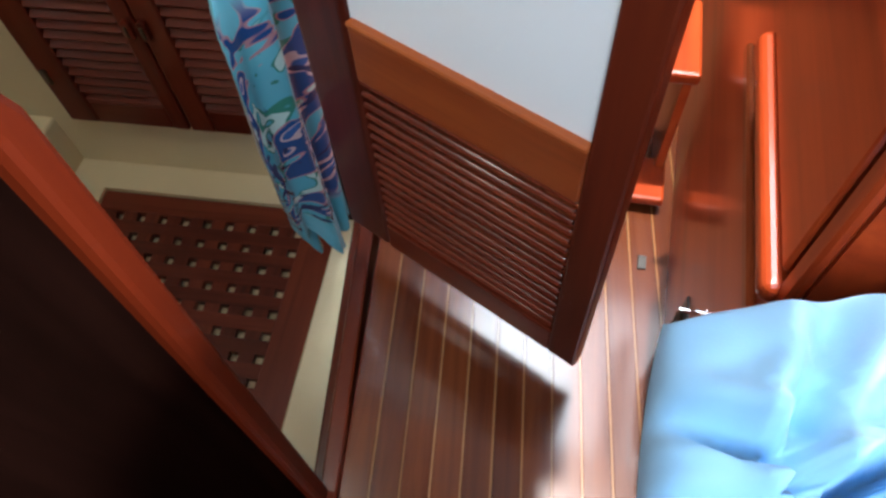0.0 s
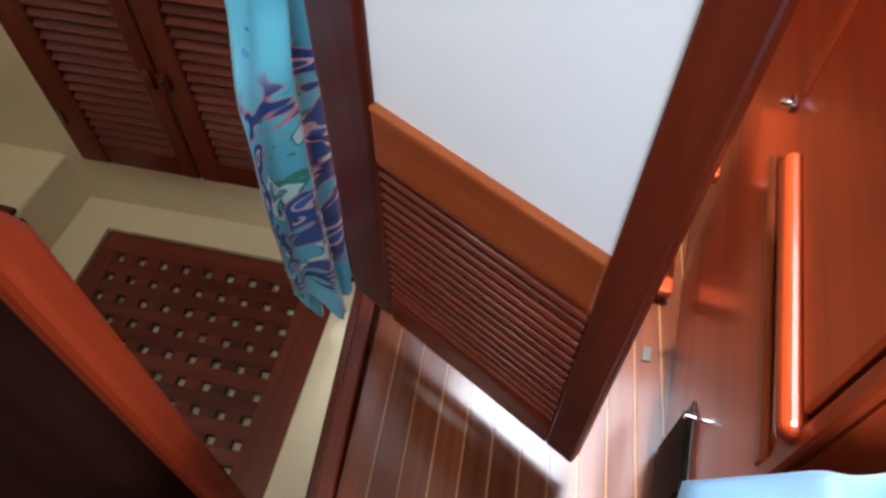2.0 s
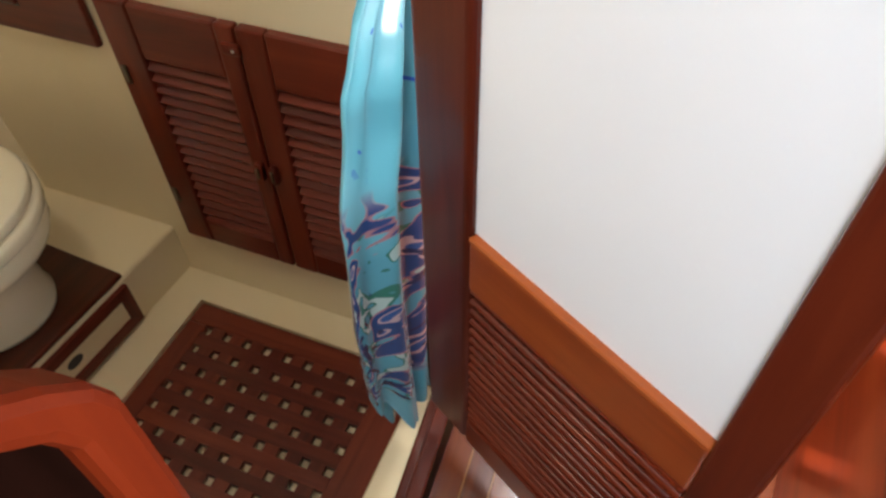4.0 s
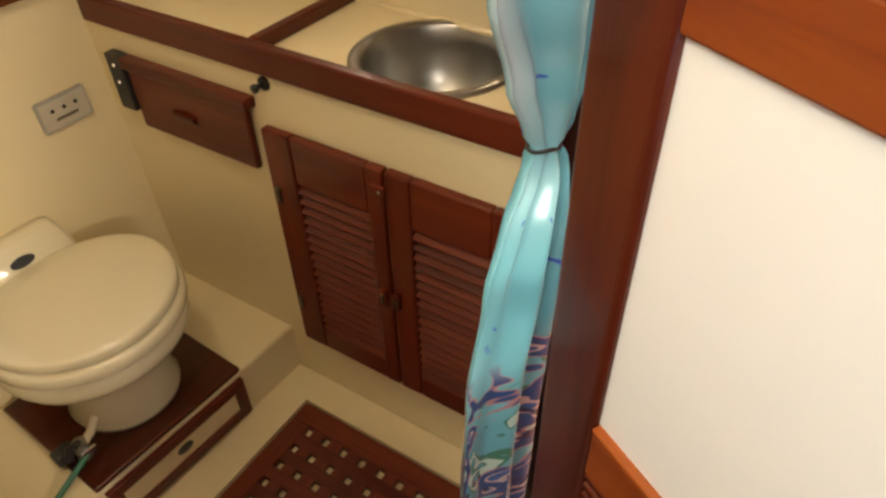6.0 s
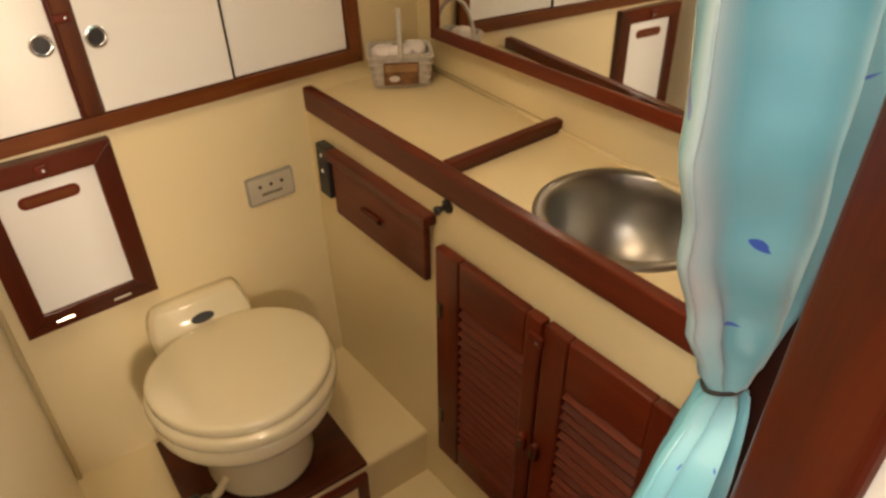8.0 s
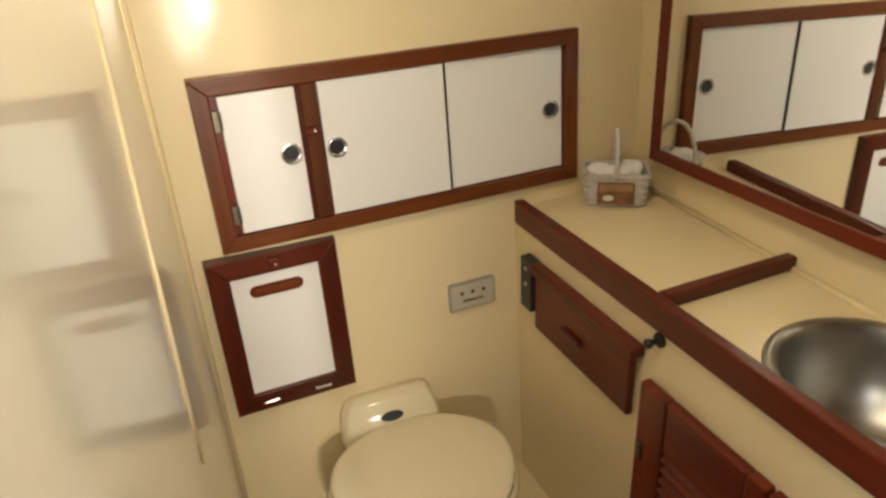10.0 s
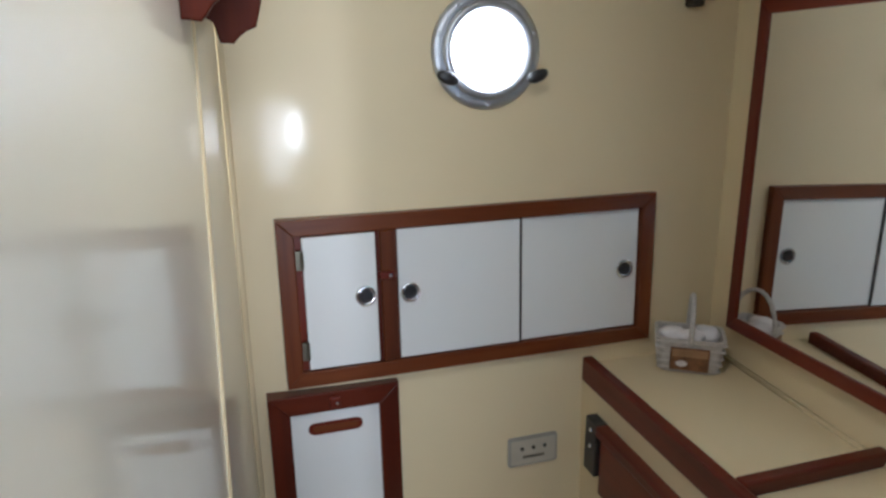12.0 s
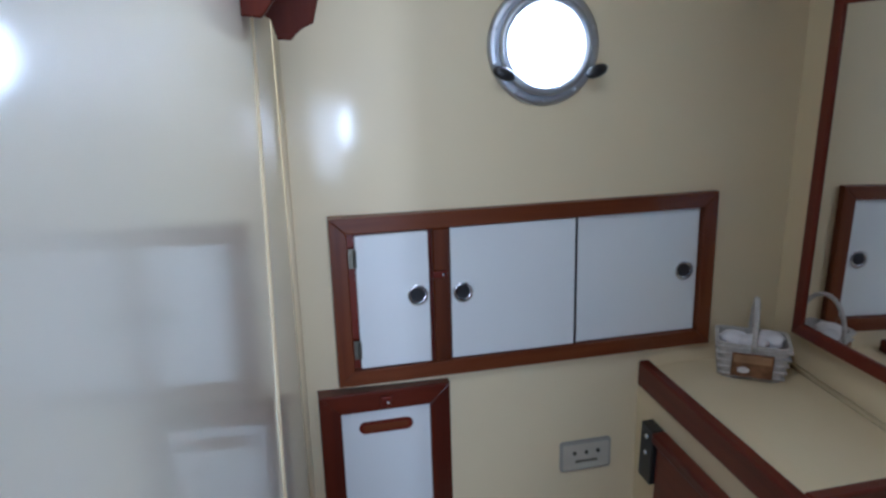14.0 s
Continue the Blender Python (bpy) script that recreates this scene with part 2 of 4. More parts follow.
def curtain_material():
    """Turquoise satin; the lower cloth is printed with blotches of deep blue, pink and green."""
    m, n, l, b = material("turquoise_print_satin", 0.27, 0, 0.5, 0.14)
    b.inputs["Sheen Weight"].default_value = 0.08
    tc = n.new("ShaderNodeTexCoord")
    uv = n.new("ShaderNodeMapping")
    uv.inputs["Scale"].default_value = (0.66, 1.0, 1.0)
    l.new(tc.outputs["UV"], uv.inputs[0])
    base = n.new("ShaderNodeTexNoise")
    base.inputs["Scale"].default_value = 4.0
    base.inputs["Detail"].default_value = 3.0
    l.new(uv.outputs[0], base.inputs["Vector"])
    col = ramp(n, [(0.35, (0.04, 0.29, 0.40)), (0.55, (0.11, 0.44, 0.54)), (0.75, (0.25, 0.58, 0.68))])
    l.new(base.outputs[0], col.inputs[0])
    sep = n.new("ShaderNodeSeparateXYZ")
    l.new(uv.outputs[0], sep.inputs[0])
    last = col.outputs[0]
    for scale, lo, hi, color, low, high, soft, shift in (
            (17.0, 0.56, 0.57, (0.025, 0.20, 0.15), 0.10, 0.57, 0.03, 1),
            (17.0, 0.62, 0.63, (0.42, 0.62, 0.58), 0.10, 0.57, 0.03, 1),
            (12.0, 0.508, 0.515, (0.40, 0.21, 0.24), 0.10, 0.595, 0.03, 2),
            (12.0, 0.526, 0.536, (0.006, 0.062, 0.21), 0.10, 0.595, 0.03, 2),
            (12.0, 0.655, 0.665, (0.50, 0.40, 0.42), 0.10, 0.595, 0.03, 2),
            (12.0, 0.695, 0.705, (0.02, 0.10, 0.30), 0.10, 0.595, 0.03, 2),
            (22.0, 0.60, 0.61, (0.012, 0.03, 0.10), 0.05, 0.45, 0.03, 3),
            (21.0, 0.70, 0.71, (0.03, 0.12, 0.50), 0.6, 1.9, 0.05, 5)):
        mv = n.new("ShaderNodeMapping")
        mv.inputs["Location"].default_value = (3.7 * shift, 5.1 * shift, 0)
        mv.inputs["Scale"].default_value = (0.66, 1.0, 1.0)
        l.new(tc.outputs["UV"], mv.inputs[0])
        t = n.new("ShaderNodeTexNoise")
        t.inputs["Scale"].default_value = scale
        t.inputs["Detail"].default_value = 1.2
        t.inputs["Distortion"].default_value = 1.4
        l.new(mv.outputs[0], t.inputs["Vector"])
        cut = n.new("ShaderNodeMapRange")
        cut.inputs["From Min"].default_value = lo
        cut.inputs["From Max"].default_value = hi
        l.new(t.outputs[0], cut.inputs["Value"])
        band = n.new("ShaderNodeMapRange")
        band.inputs["From Min"].default_value = high
        band.inputs["From Max"].default_value = high - soft
        l.new(sep.outputs["Y"], band.inputs["Value"])
        band2 = n.new("ShaderNodeMapRange")
        band2.inputs["From Min"].default_value = low
        band2.inputs["From Max"].default_value = low + soft
        l.new(sep.outputs["Y"], band2.inputs["Value"])
        mu = n.new("ShaderNodeMath")
        mu.operation = "MULTIPLY"
        l.new(cut.outputs[0], mu.inputs[0])
        l.new(band.outputs[0], mu.inputs[1])
        mu2 = n.new("ShaderNodeMath")
        mu2.operation = "MULTIPLY"
        l.new(mu.outputs[0], mu2.inputs[0])
        l.new(band2.outputs[0], mu2.inputs[1])
        mx = n.new("ShaderNodeMixRGB")
        l.new(mu2.outputs[0], mx.inputs["Fac"])
        l.new(last, mx.inputs["Color1"])
        mx.inputs["Color2"].default_value = (*color, 1)
        last = mx.outputs[0]
    raw = n.new("ShaderNodeSeparateXYZ")  # a paler band along the upper leading edge
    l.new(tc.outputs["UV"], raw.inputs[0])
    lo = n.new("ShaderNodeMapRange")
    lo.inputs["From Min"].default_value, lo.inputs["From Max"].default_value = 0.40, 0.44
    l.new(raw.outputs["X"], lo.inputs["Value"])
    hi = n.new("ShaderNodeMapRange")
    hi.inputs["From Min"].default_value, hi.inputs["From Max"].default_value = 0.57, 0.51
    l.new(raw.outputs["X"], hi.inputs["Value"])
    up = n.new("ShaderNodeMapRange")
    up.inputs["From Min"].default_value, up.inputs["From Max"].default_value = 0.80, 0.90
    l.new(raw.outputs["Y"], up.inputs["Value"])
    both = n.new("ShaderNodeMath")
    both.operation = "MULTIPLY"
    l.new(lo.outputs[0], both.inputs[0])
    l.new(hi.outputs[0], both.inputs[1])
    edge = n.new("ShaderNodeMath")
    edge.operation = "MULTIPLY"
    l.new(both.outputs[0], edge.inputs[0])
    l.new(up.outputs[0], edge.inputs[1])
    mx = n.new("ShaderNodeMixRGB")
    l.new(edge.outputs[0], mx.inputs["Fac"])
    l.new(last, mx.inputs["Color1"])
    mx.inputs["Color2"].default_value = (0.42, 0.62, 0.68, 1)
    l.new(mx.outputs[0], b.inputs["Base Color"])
    return m


CURTAIN = curtain_material()

# ---------------------------------------------------------------- building blocks
I4 = Matrix.Identity(4)
ZB = radians(3.01)
MB = Matrix.Translation((1.1706 + 0.84 * math.sin(ZB), 0.84 - 0.84 * math.cos(ZB), 0)) @ Matrix.Rotation(ZB, 4, "Z")  # counter and grate
MA = Matrix.Translation((0.535, 0.090, 0)) @ Matrix.Rotation(radians(8.0), 4, "Z")  # doorway bulkhead
MD = Matrix.Translation((0.9623, 0.1362, 0)) @ Matrix.Rotation(-2.0337, 4, "Z")  # the open door
MW = Matrix.Translation((0.93, 1.2169, 0)) @ Matrix.Rotation(radians(3.09), 4, "Z") @ Matrix.Rotation(-math.atan(0.0501), 4, "X") @ Matrix.Translation((-0.93, 0, 0))  # hull side wall
FLOOR = 0.145
TOP_Z = 0.828  # counter top


def slab(x0, x1, y0, y1, z0, z1, bevel=0.0, bm=None, turn=None, segs=1):
    bm = bm or bmesh.new()
    made = bmesh.ops.create_cube(bm, size=1.0)["verts"]
    m = Matrix.Translation(((x0 + x1) / 2, (y0 + y1) / 2, (z0 + z1) / 2))
    if turn is not None:
        m = m @ turn
    m = m @ Matrix.Diagonal((x1 - x0, y1 - y0, z1 - z0, 1))
    bmesh.ops.transform(bm, matrix=m, verts=made)
    if bevel:
        edges = list({e for v in made for e in v.link_edges})
        bmesh.ops.bevel(bm, geom=edges, offset=bevel, segments=segs, profile=0.5, affect="EDGES")
    return bm


def lathe(profile, segments=32, bm=None, close=False):
    """Turn a profile of (radius, z) about the z axis."""
    bm = bm or bmesh.new()
    rings = []
    for r, z in profile:
        if r < 1e-6:
            rings.append([bm.verts.new((0, 0, z))])
        else:
            rings.append([bm.verts.new((r * math.cos(2 * math.pi * k / segments), r * math.sin(2 * math.pi * k / segments), z)) for k in range(segments)])
    for a, b in zip(rings, rings[1:]):
        for k in range(segments):
            j = (k + 1) % segments
            if len(a) == 1 and len(b) > 1:
                bm.faces.new((a[0], b[j], b[k]))
            elif len(b) == 1 and len(a) > 1:
                bm.faces.new((a[k], a[j], b[0]))
            elif len(a) > 1:
                bm.faces.new((a[k], a[j], b[j], b[k]))
    bmesh.ops.recalc_face_normals(bm, faces=bm.faces)
    return bm


def tube(points, radius, sides=8, bm=None, caps=True):
    """A round bar along a row of points."""
    bm = bm or bmesh.new()
    pts = [Vector(p) for p in points]
    rings = []
    for k, p in enumerate(pts):
        d = (pts[min(k + 1, len(pts) - 1)] - pts[max(k - 1, 0)]).normalized()
        q = d.to_track_quat("Z", "Y").to_matrix()
        r = radius[k] if isinstance(radius, (list, tuple)) else radius
        rings.append([bm.verts.new(p + q @ Vector((r * math.cos(2 * math.pi * j / sides), r * math.sin(2 * math.pi * j / sides), 0))) for j in range(sides)])
    for a, b in zip(rings, rings[1:]):
        for j in range(sides):
            bm.faces.new((a[j], a[(j + 1) % sides], b[(j + 1) % sides], b[j]))
    if caps:
        bm.faces.new(rings[0])
        bm.faces.new(rings[-1])
    bmesh.ops.recalc_face_normals(bm, faces=bm.faces)
    return bm


def outline(points, z0, z1, bevel=0.0, bm=None):
    """A flat plate cut to an outline in x and y, from z0 to z1."""
    bm = bm or bmesh.new()
    low = [bm.verts.new((x, y, z0)) for x, y in points]
    top = [bm.verts.new((x, y, z1)) for x, y in points]
    bm.faces.new(low)
    bm.faces.new(top)
    count = len(points)
    for k in range(count):
        j = (k + 1) % count
        bm.faces.new((low[k], low[j], top[j], top[k]))
    bmesh.ops.recalc_face_normals(bm, faces=bm.faces)
    if bevel:
        edges = [e for e in bm.edges if (e.verts[0].co.z > (z0 + z1) / 2) == (e.verts[1].co.z > (z0 + z1) / 2)]
        bmesh.ops.bevel(bm, geom=edges, offset=bevel, segments=2, profile=0.5, affect="EDGES")
    return bm


def oval(cx, cy, rx, ry, count=28):
    return [(cx + rx * math.cos(2 * math.pi * k / count), cy + ry * math.sin(2 * math.pi * k / count)) for k in range(count)]


def pill(cx, cy, hx, r, count=8):
    right = [(cx + hx + r * math.cos(a), cy + r * math.sin(a)) for a in [math.pi * (k / count - 0.5) for k in range(count + 1)]]
    left = [(cx - hx - r * math.cos(a), cy - r * math.sin(a)) for a in [math.pi * (k / count - 0.5) for k in range(count + 1)]]
    return right + left


def ring_plate(x0, x1, y0, y1, cx, cy, r, z0, z1, count=48):
    """A rectangular plate with one round hole through it."""
    bm = bmesh.new()
    half = r * 1.07
    lay = []
    for z in (z0, z1):
        inner, outer = [], []
        for k in range(count):
            a = 2 * math.pi * k / count
            c, s = math.cos(a), math.sin(a)
            inner.append(bm.verts.new((cx + r * c, cy + r * s, z)))
            f = half / max(abs(c), abs(s))
            outer.append(bm.verts.new((cx + f * c, cy + f * s, z)))
        for k in range(count):
            j = (k + 1) % count
            bm.faces.new((inner[k], inner[j], outer[j], outer[k]))
        lay.append((inner, outer))
    for k in range(count):
        j = (k + 1) % count
        bm.faces.new((lay[0][0][k], lay[0][0][j], lay[1][0][j], lay[1][0][k]))
    slab(x0, cx - half, y0, y1, z0, z1, bm=bm)
    slab(cx + half, x1, y0, y1, z0, z1, bm=bm)
    slab(cx - half, cx + half, y0, cy - half, z0, z1, bm=bm)
    slab(cx - half, cx + half, cy + half, y1, z0, z1, bm=bm)
    bmesh.ops.remove_doubles(bm, verts=bm.verts, dist=1e-5)
    bmesh.ops.recalc_face_normals(bm, faces=bm.faces)
    return bm


def mesh_of(name, bm, mat, smooth=False):
    me = bpy.data.meshes.new(name)
    bm.to_mesh(me)
    bm.free()
    me.materials.append(mat)
    if smooth:
        me.shade_smooth()
    return me


def thing(name, label, category, m=I4, group="", kind=""):
    """An empty at the base of a thing that has parts."""
    ob = new(name)
    ob.empty_display_size = 0.05
    ob.matrix_world = m
    return tagged(ob, label, category, group, kind)


def part(name, bm, mat, parent, label="", m=I4, smooth=False):
    """One mesh, as a part of a thing or of a part; m is its pose in the parent's space."""
    ob = new(name, bm if isinstance(bm, bpy.types.Mesh) else mesh_of(name, bm, mat, smooth))
    ob.parent = parent
    ob.matrix_local = m
    return tagged(ob, label)


def single(name, bm, mat, label, category, m=I4, kind="", smooth=False, group=""):
    ob = new(name, mesh_of(name, bm, mat, smooth))
    ob.matrix_world = m
    return tagged(ob, label, category, group, kind)


XZ = Matrix.Rotation(radians(90), 4, "X")  # lays a plate's outline upright: x stays, y becomes up, z towards -y
MF = MB @ Matrix(((0, 0, -1, 0), (-1, 0, 0, 0), (0, 1, 0, 0), (0, 0, 0, 1)))  # counter front: x is -v, y up, z towards the room
MWF = MW @ XZ  # hull side: x along, y up, z towards the room
YAW = Matrix.Translation((0, 1.2, 0)) @ Matrix.Rotation(radians(-2.62), 4, "Z") @ Matrix.Translation((0, -1.2, 0))  # the mirror wall is not square to the counter front
MM = MB @ YAW @ Matrix.Translation((0.2781, 0, 0.90)) @ Matrix.Rotation(radians(0.89), 4, "Y") @ Matrix.Translation((0, 0, -0.90))  # mirror wall, leaning outwards
ML = Matrix.Translation((0.7, -0.392, 0)) @ Matrix.Rotation(radians(-1.5), 4, "Z") @ Matrix.Translation((-0.7, 0, 0))  # locker wall in the cabin
MDF = MD @ XZ  # door: x from the hinge, y up, z towards the doorway

# ---------------------------------------------------------------- structure: the washroom
# hull side wall with the round opening of the portlight
PX, PZ = 0.944, 1.448
def hull_skin():
    """The hull side bends away a little aft of the portlight."""
    bm = ring_plate(0.40, 1.60, -0.12, 2.0, PX, PZ, 0.078, -0.06, 0.0)
    for k in range(17):
        x = 0.42 + 0.03 * k
        bmesh.ops.bisect_plane(bm, geom=bm.verts[:] + bm.edges[:] + bm.faces[:], plane_co=(x, 0, 0), plane_no=(1, 0, 0))
    for w in bm.verts:
        w.co.z -= 0.10 * max(0.0, 0.92 - w.co.x) ** 2
    for e in bm.edges:
        e.smooth = len(e.link_faces) == 2 and e.calc_face_angle() < 0.5
    return bm


single("wall_hull", hull_skin(), GEL_HULL, "cream glossy gelcoat hull side wall with portlight", "wall", MWF, "structure", True)
# left bulkhead, polished
single("wall_left", slab(0.462, 0.492, 0.155, 1.33, -0.1, 1.95, 0.001), GEL_GLOSS, "polished off-white gelcoat bulkhead", "wall", I4, "structure")
single("corner_bead", tube([(0.4925, 0.745, 0.84), (0.4925, 0.80, 1.07), (0.4925, 0.915, 1.46), (0.4925, 0.93, 1.50)], 0.003, 10), GEL_TOP, "slim white moulded bead down the bulkhead", "trim", I4, "structure", True)
single("corner_cove", tube([(0.496, 1.213, 0.14), (0.496, 1.301, 1.9)], 0.006, 20), GEL_TOP, "rounded cream gelcoat inside corner", "trim", I4, "structure", True)
# wall behind the counter, carrying the mirror
single("wall_mirror", slab(0.022, 0.07, 0.10, 1.40, 0.5, 1.95), GEL, "cream gelcoat wall behind the counter", "wall", MM, "structure")
single("ceiling_washroom", slab(0.42, 1.75, 0.15, 1.4, 1.88, 1.92), HEADLINER, "white washroom ceiling", "ceiling", I4, "structure")
# unseen fitting, added to house the washroom fill
lamp = thing("ceiling_light", "unseen square flush ceiling light with a white diffuser, added as fill", "ceiling light", Matrix.Translation((0.70, 0.55, 1.88)))
part("frame", ring_plate(-0.13, 0.13, -0.13, 0.13, 0, 0, 0.11, -0.025, 0.0), WHITE, lamp)
part("diffuser", lathe([(0.0, -0.018), (0.09, -0.016), (0.109, -0.006), (0.109, -0.002), (0.0, -0.002)], 40), WHITE, lamp, smooth=True)
# shower pan: floor under the grate, its rim and the plinth below the toilet
pan = bmesh.new()
slab(-0.80, 0.02, 0.10, 0.90, -0.10, -0.021, bm=pan)
single("trim_pan_side", slab(-0.0745, -0.001, 0.10, 0.7925, -0.0208, 0.008), GEL, "cream moulded rim along the counter side of the pan", "rim", MB, "structure")
single("trim_pan_end", slab(-0.80, -0.001, 0.7925, 0.90, -0.0208, 0.0081), GEL, "cream moulded rim at the end of the pan", "rim", MB, "structure")
single("floor_shower_pan", pan, GEL, "cream moulded shower pan", "floor", MB, "structure")
single("plinth", slab(0.47, 1.20, 0.875, 1.28, -0.06, 0.143, 0.008, segs=3), GEL, "cream moulded plinth under the toilet", "plinth", I4, "structure")
single("door_sill", slab(-0.72, 0.0, 0.05, 0.2525, -0.06, 0.010, 0.004), GEL, "cream moulded door sill", "sill", MB, "structure")

# ---------------------------------------------------------------- structure: the doorway and the cabin
EDGE = [(0.012, -0.05), (0.012, 0.955), (0.005, 0.975), (-0.012, 0.998), (-0.042, 1.03), (-0.075, 1.09), (-0.10, 1.20), (-0.10, 1.95)]
POST = 0.030
single("wall_bulkhead", outline([(-1.55, -0.05)] + [(a - POST, z) for a, z in EDGE] + [(-1.55, 1.95)], -0.018, 0.0), SHADOW_WOOD, "varnished mahogany bulkhead, coloured near-black for the shade on it", "wall", MA @ XZ, "structure")
single("door_post", outline(EDGE + [(a - POST, z) for a, z in reversed(EDGE)], -0.024, 0.014, 0.007), POST_Y, "red varnished mahogany door post, stepped at shoulder height", "trim", MA @ XZ, "structure")
single("wall_bulkhead_far", slab(0.60, 1.6, 0.0, 0.055, -0.05, 1.95), WOOD_Z, "varnished mahogany bulkhead, coloured near-black for the shade on it behind the door", "wall", MA, "structure")
single("door_jamb", slab(0.585, 0.60, -0.012, 0.068, -0.05, 1.95, 0.004), JAMB_Z, "varnished mahogany door jamb, darkened for the shade behind the curtain", "trim", MA, "structure")
single("door_head", slab(-0.05, 0.60, -0.004, 0.066, 1.86, 1.95, 0.004), WOOD_X, "varnished mahogany door head", "trim", MA, "structure")
thr = bmesh.new()
slab(-0.03, 0.584, -0.028, 0.0, -0.05, FLOOR + 0.005, 0.004, bm=thr, segs=2)
slab(0.013, 0.584, -0.0005, 0.028, -0.05, 0.085, 0.004, bm=thr)
single("threshold", thr, BOARD_X, "stepped dark mahogany threshold", "trim", MA, "structure")
single("wall_locker", slab(0.66, 2.05, -0.05, 0.0, -0.05, 1.95), RED_X, "glossy red varnished mahogany cabin wall", "wall", ML, "structure")
# unseen cabin side, opened for the narrow slot and the berth fill
side = bmesh.new()
for x0, x1, z0, z1 in ((-1.0, 0.24, -0.05, 1.95), (0.595, 0.605, -0.05, 1.95), (0.658, 0.70, -0.05, 1.95), (0.605, 0.658, -0.05, 1.16), (0.605, 0.658, 1.38, 1.95), (0.24, 0.595, -0.05, 1.0), (0.24, 0.595, 1.44, 1.95)):
    slab(x0, x1, -1.50, -1.45, z0, z1, bm=side)
single("wall_berth_end", side, WOOD_X, "unseen varnished mahogany cabin side with openings for two lamps", "wall", I4, "structure")
single("wall_berth_return", slab(0.66, 0.70, -1.45, -0.47, -0.05, 1.95), WOOD_Z, "varnished mahogany bulkhead at the berth head", "wall", I4, "structure")
# unseen bulkheads that close the cabin off from the sky
single("wall_cabin_aft", slab(-1.05, -1.0, -1.50, 0.1, -0.05, 1.95), WOOD_Z, "varnished mahogany aft bulkhead", "wall", I4, "structure")
single("wall_cabin_fore", slab(2.0, 2.05, -0.47, 0.4, -0.05, 1.95), WOOD_Z, "varnished mahogany forward bulkhead", "wall", I4, "structure")
# unseen ceiling, its openings cut to place the sun patch and skylight
top = bmesh.new()
for x0, x1, y0, y1 in ((-1.05, -0.68, -1.5, 0.3), (0.0, 0.70, -1.5, 0.15), (1.94, 2.05, -1.5, 0.3), (0.82, 1.20, -0.24, 0.3), (1.20, 1.94, 0.11, 0.3), (-0.68, 0.0, -1.5, -0.56), (-0.68, 0.0, -0.06, 0.3), (0.70, 0.82, -0.237, 0.3), (0.70, 1.94, -1.5, -0.42)):
    slab(x0, x1, y0, y1, 1.94, 1.98, bm=top)
single("ceiling_cabin", top, HEADLINER, "unseen white cabin ceiling with two hatch openings cut to place the light", "ceiling", I4, "structure")

# ---------------------------------------------------------------- wall furniture on the hull side


def frame_parts(parent, x0, x1, y0, y1, w, t, names=("top_rail", "bottom_rail", "stile", "stile"), mats=(None, None), z0=0.0, bevel=0.004):
    h, v = mats[0] or WOOD_X, mats[1] or WOOD_Y
    shapes = (((x0, y1), (x1, y1), (x1 - w, y1 - w), (x0 + w, y1 - w)), ((x0, y0), (x1, y0), (x1 - w, y0 + w), (x0 + w, y0 + w)),
              ((x0, y0), (x0, y1), (x0 + w, y1 - w), (x0 + w, y0 + w)), ((x1, y0), (x1, y1), (x1 - w, y1 - w), (x1 - w, y0 + w)))
    for name, shape, mat in zip(names, shapes, (h, h, v, v)):
        part(name, outline(shape, z0, z0 + t, bevel * 0.5), mat, parent)


def ring_pull(parent, x, y, z):
    pull = part("ring_pull", lathe([(0.0, 0.0), (0.012, 0.0), (0.0125, 0.002), (0.0185, 0.003), (0.0185, 0.0005)], 28), CHROME, parent, "chrome-rimmed finger pull", Matrix.Translation((x, y, z)), True)
    part("pull_cup", lathe([(0.0, 0.0026), (0.0125, 0.0026), (0.0125, 0.0015)], 24), BLACK, pull, "black recessed cup")


def small_hinge(parent, x, y, z):
    bm = slab(x - 0.006, x + 0.006, y - 0.017, y + 0.017, z, z + 0.003)
    tube([(x + 0.004, y - 0.015, z + 0.004), (x + 0.004, y + 0.015, z + 0.004)], 0.003, 8, bm)
    part("hinge", bm, BRASS, parent, "small tarnished brass hinge")


def turn_button(parent, x, y, z, w=0.009, h=0.016):
    b = part("turn_button", slab(x - w, x + w, y - h / 2, y + h / 2, z, z + 0.008, 0.003, segs=2), WOOD_X, parent)
    part("screw", lathe([(0.0, 0.003), (0.003, 0.002), (0.0035, 0.0)], 10), CHROME, b, "bright screw", Matrix.Translation((x + w * 0.4, y, z + 0.008)))


cab = thing("wall_cabinet", "mahogany-framed wall cabinet with white sliding doors", "cabinet", MWF)
frame_parts(cab, 0.561, 1.294, 0.871, 1.1765, 0.029, 0.032, z0=-0.016, mats=(TAWNY_X, TAWNY_Y))
part("divider", slab(0.737, 0.768, 0.900, 1.1475, 0, 0.0155, 0.003), TAWNY_Y, cab)
part("back_panel", slab(0.59, 1.27, 0.896, 1.152, -0.002, 0.002), WOOD_Y, cab)
flap = part("door", slab(0.602, 0.730, 0.903, 1.145, 0.003, 0.016, 0.003, segs=2), WHITE_GLOSS, cab, "glossy white hinged door")
ring_pull(flap, 0.708, 1.031, 0.016)
small_hinge(flap, 0.597, 1.106, 0.015)
small_hinge(flap, 0.597, 0.940, 0.015)
turn_button(cab, 0.748, 1.066, 0.0155, 0.014, 0.014)
left = part("sliding_door", slab(0.770, 1.006, 0.902, 1.146, 0.006, 0.011, 0.001), WHITE, cab)
ring_pull(left, 0.791, 1.027, 0.011)
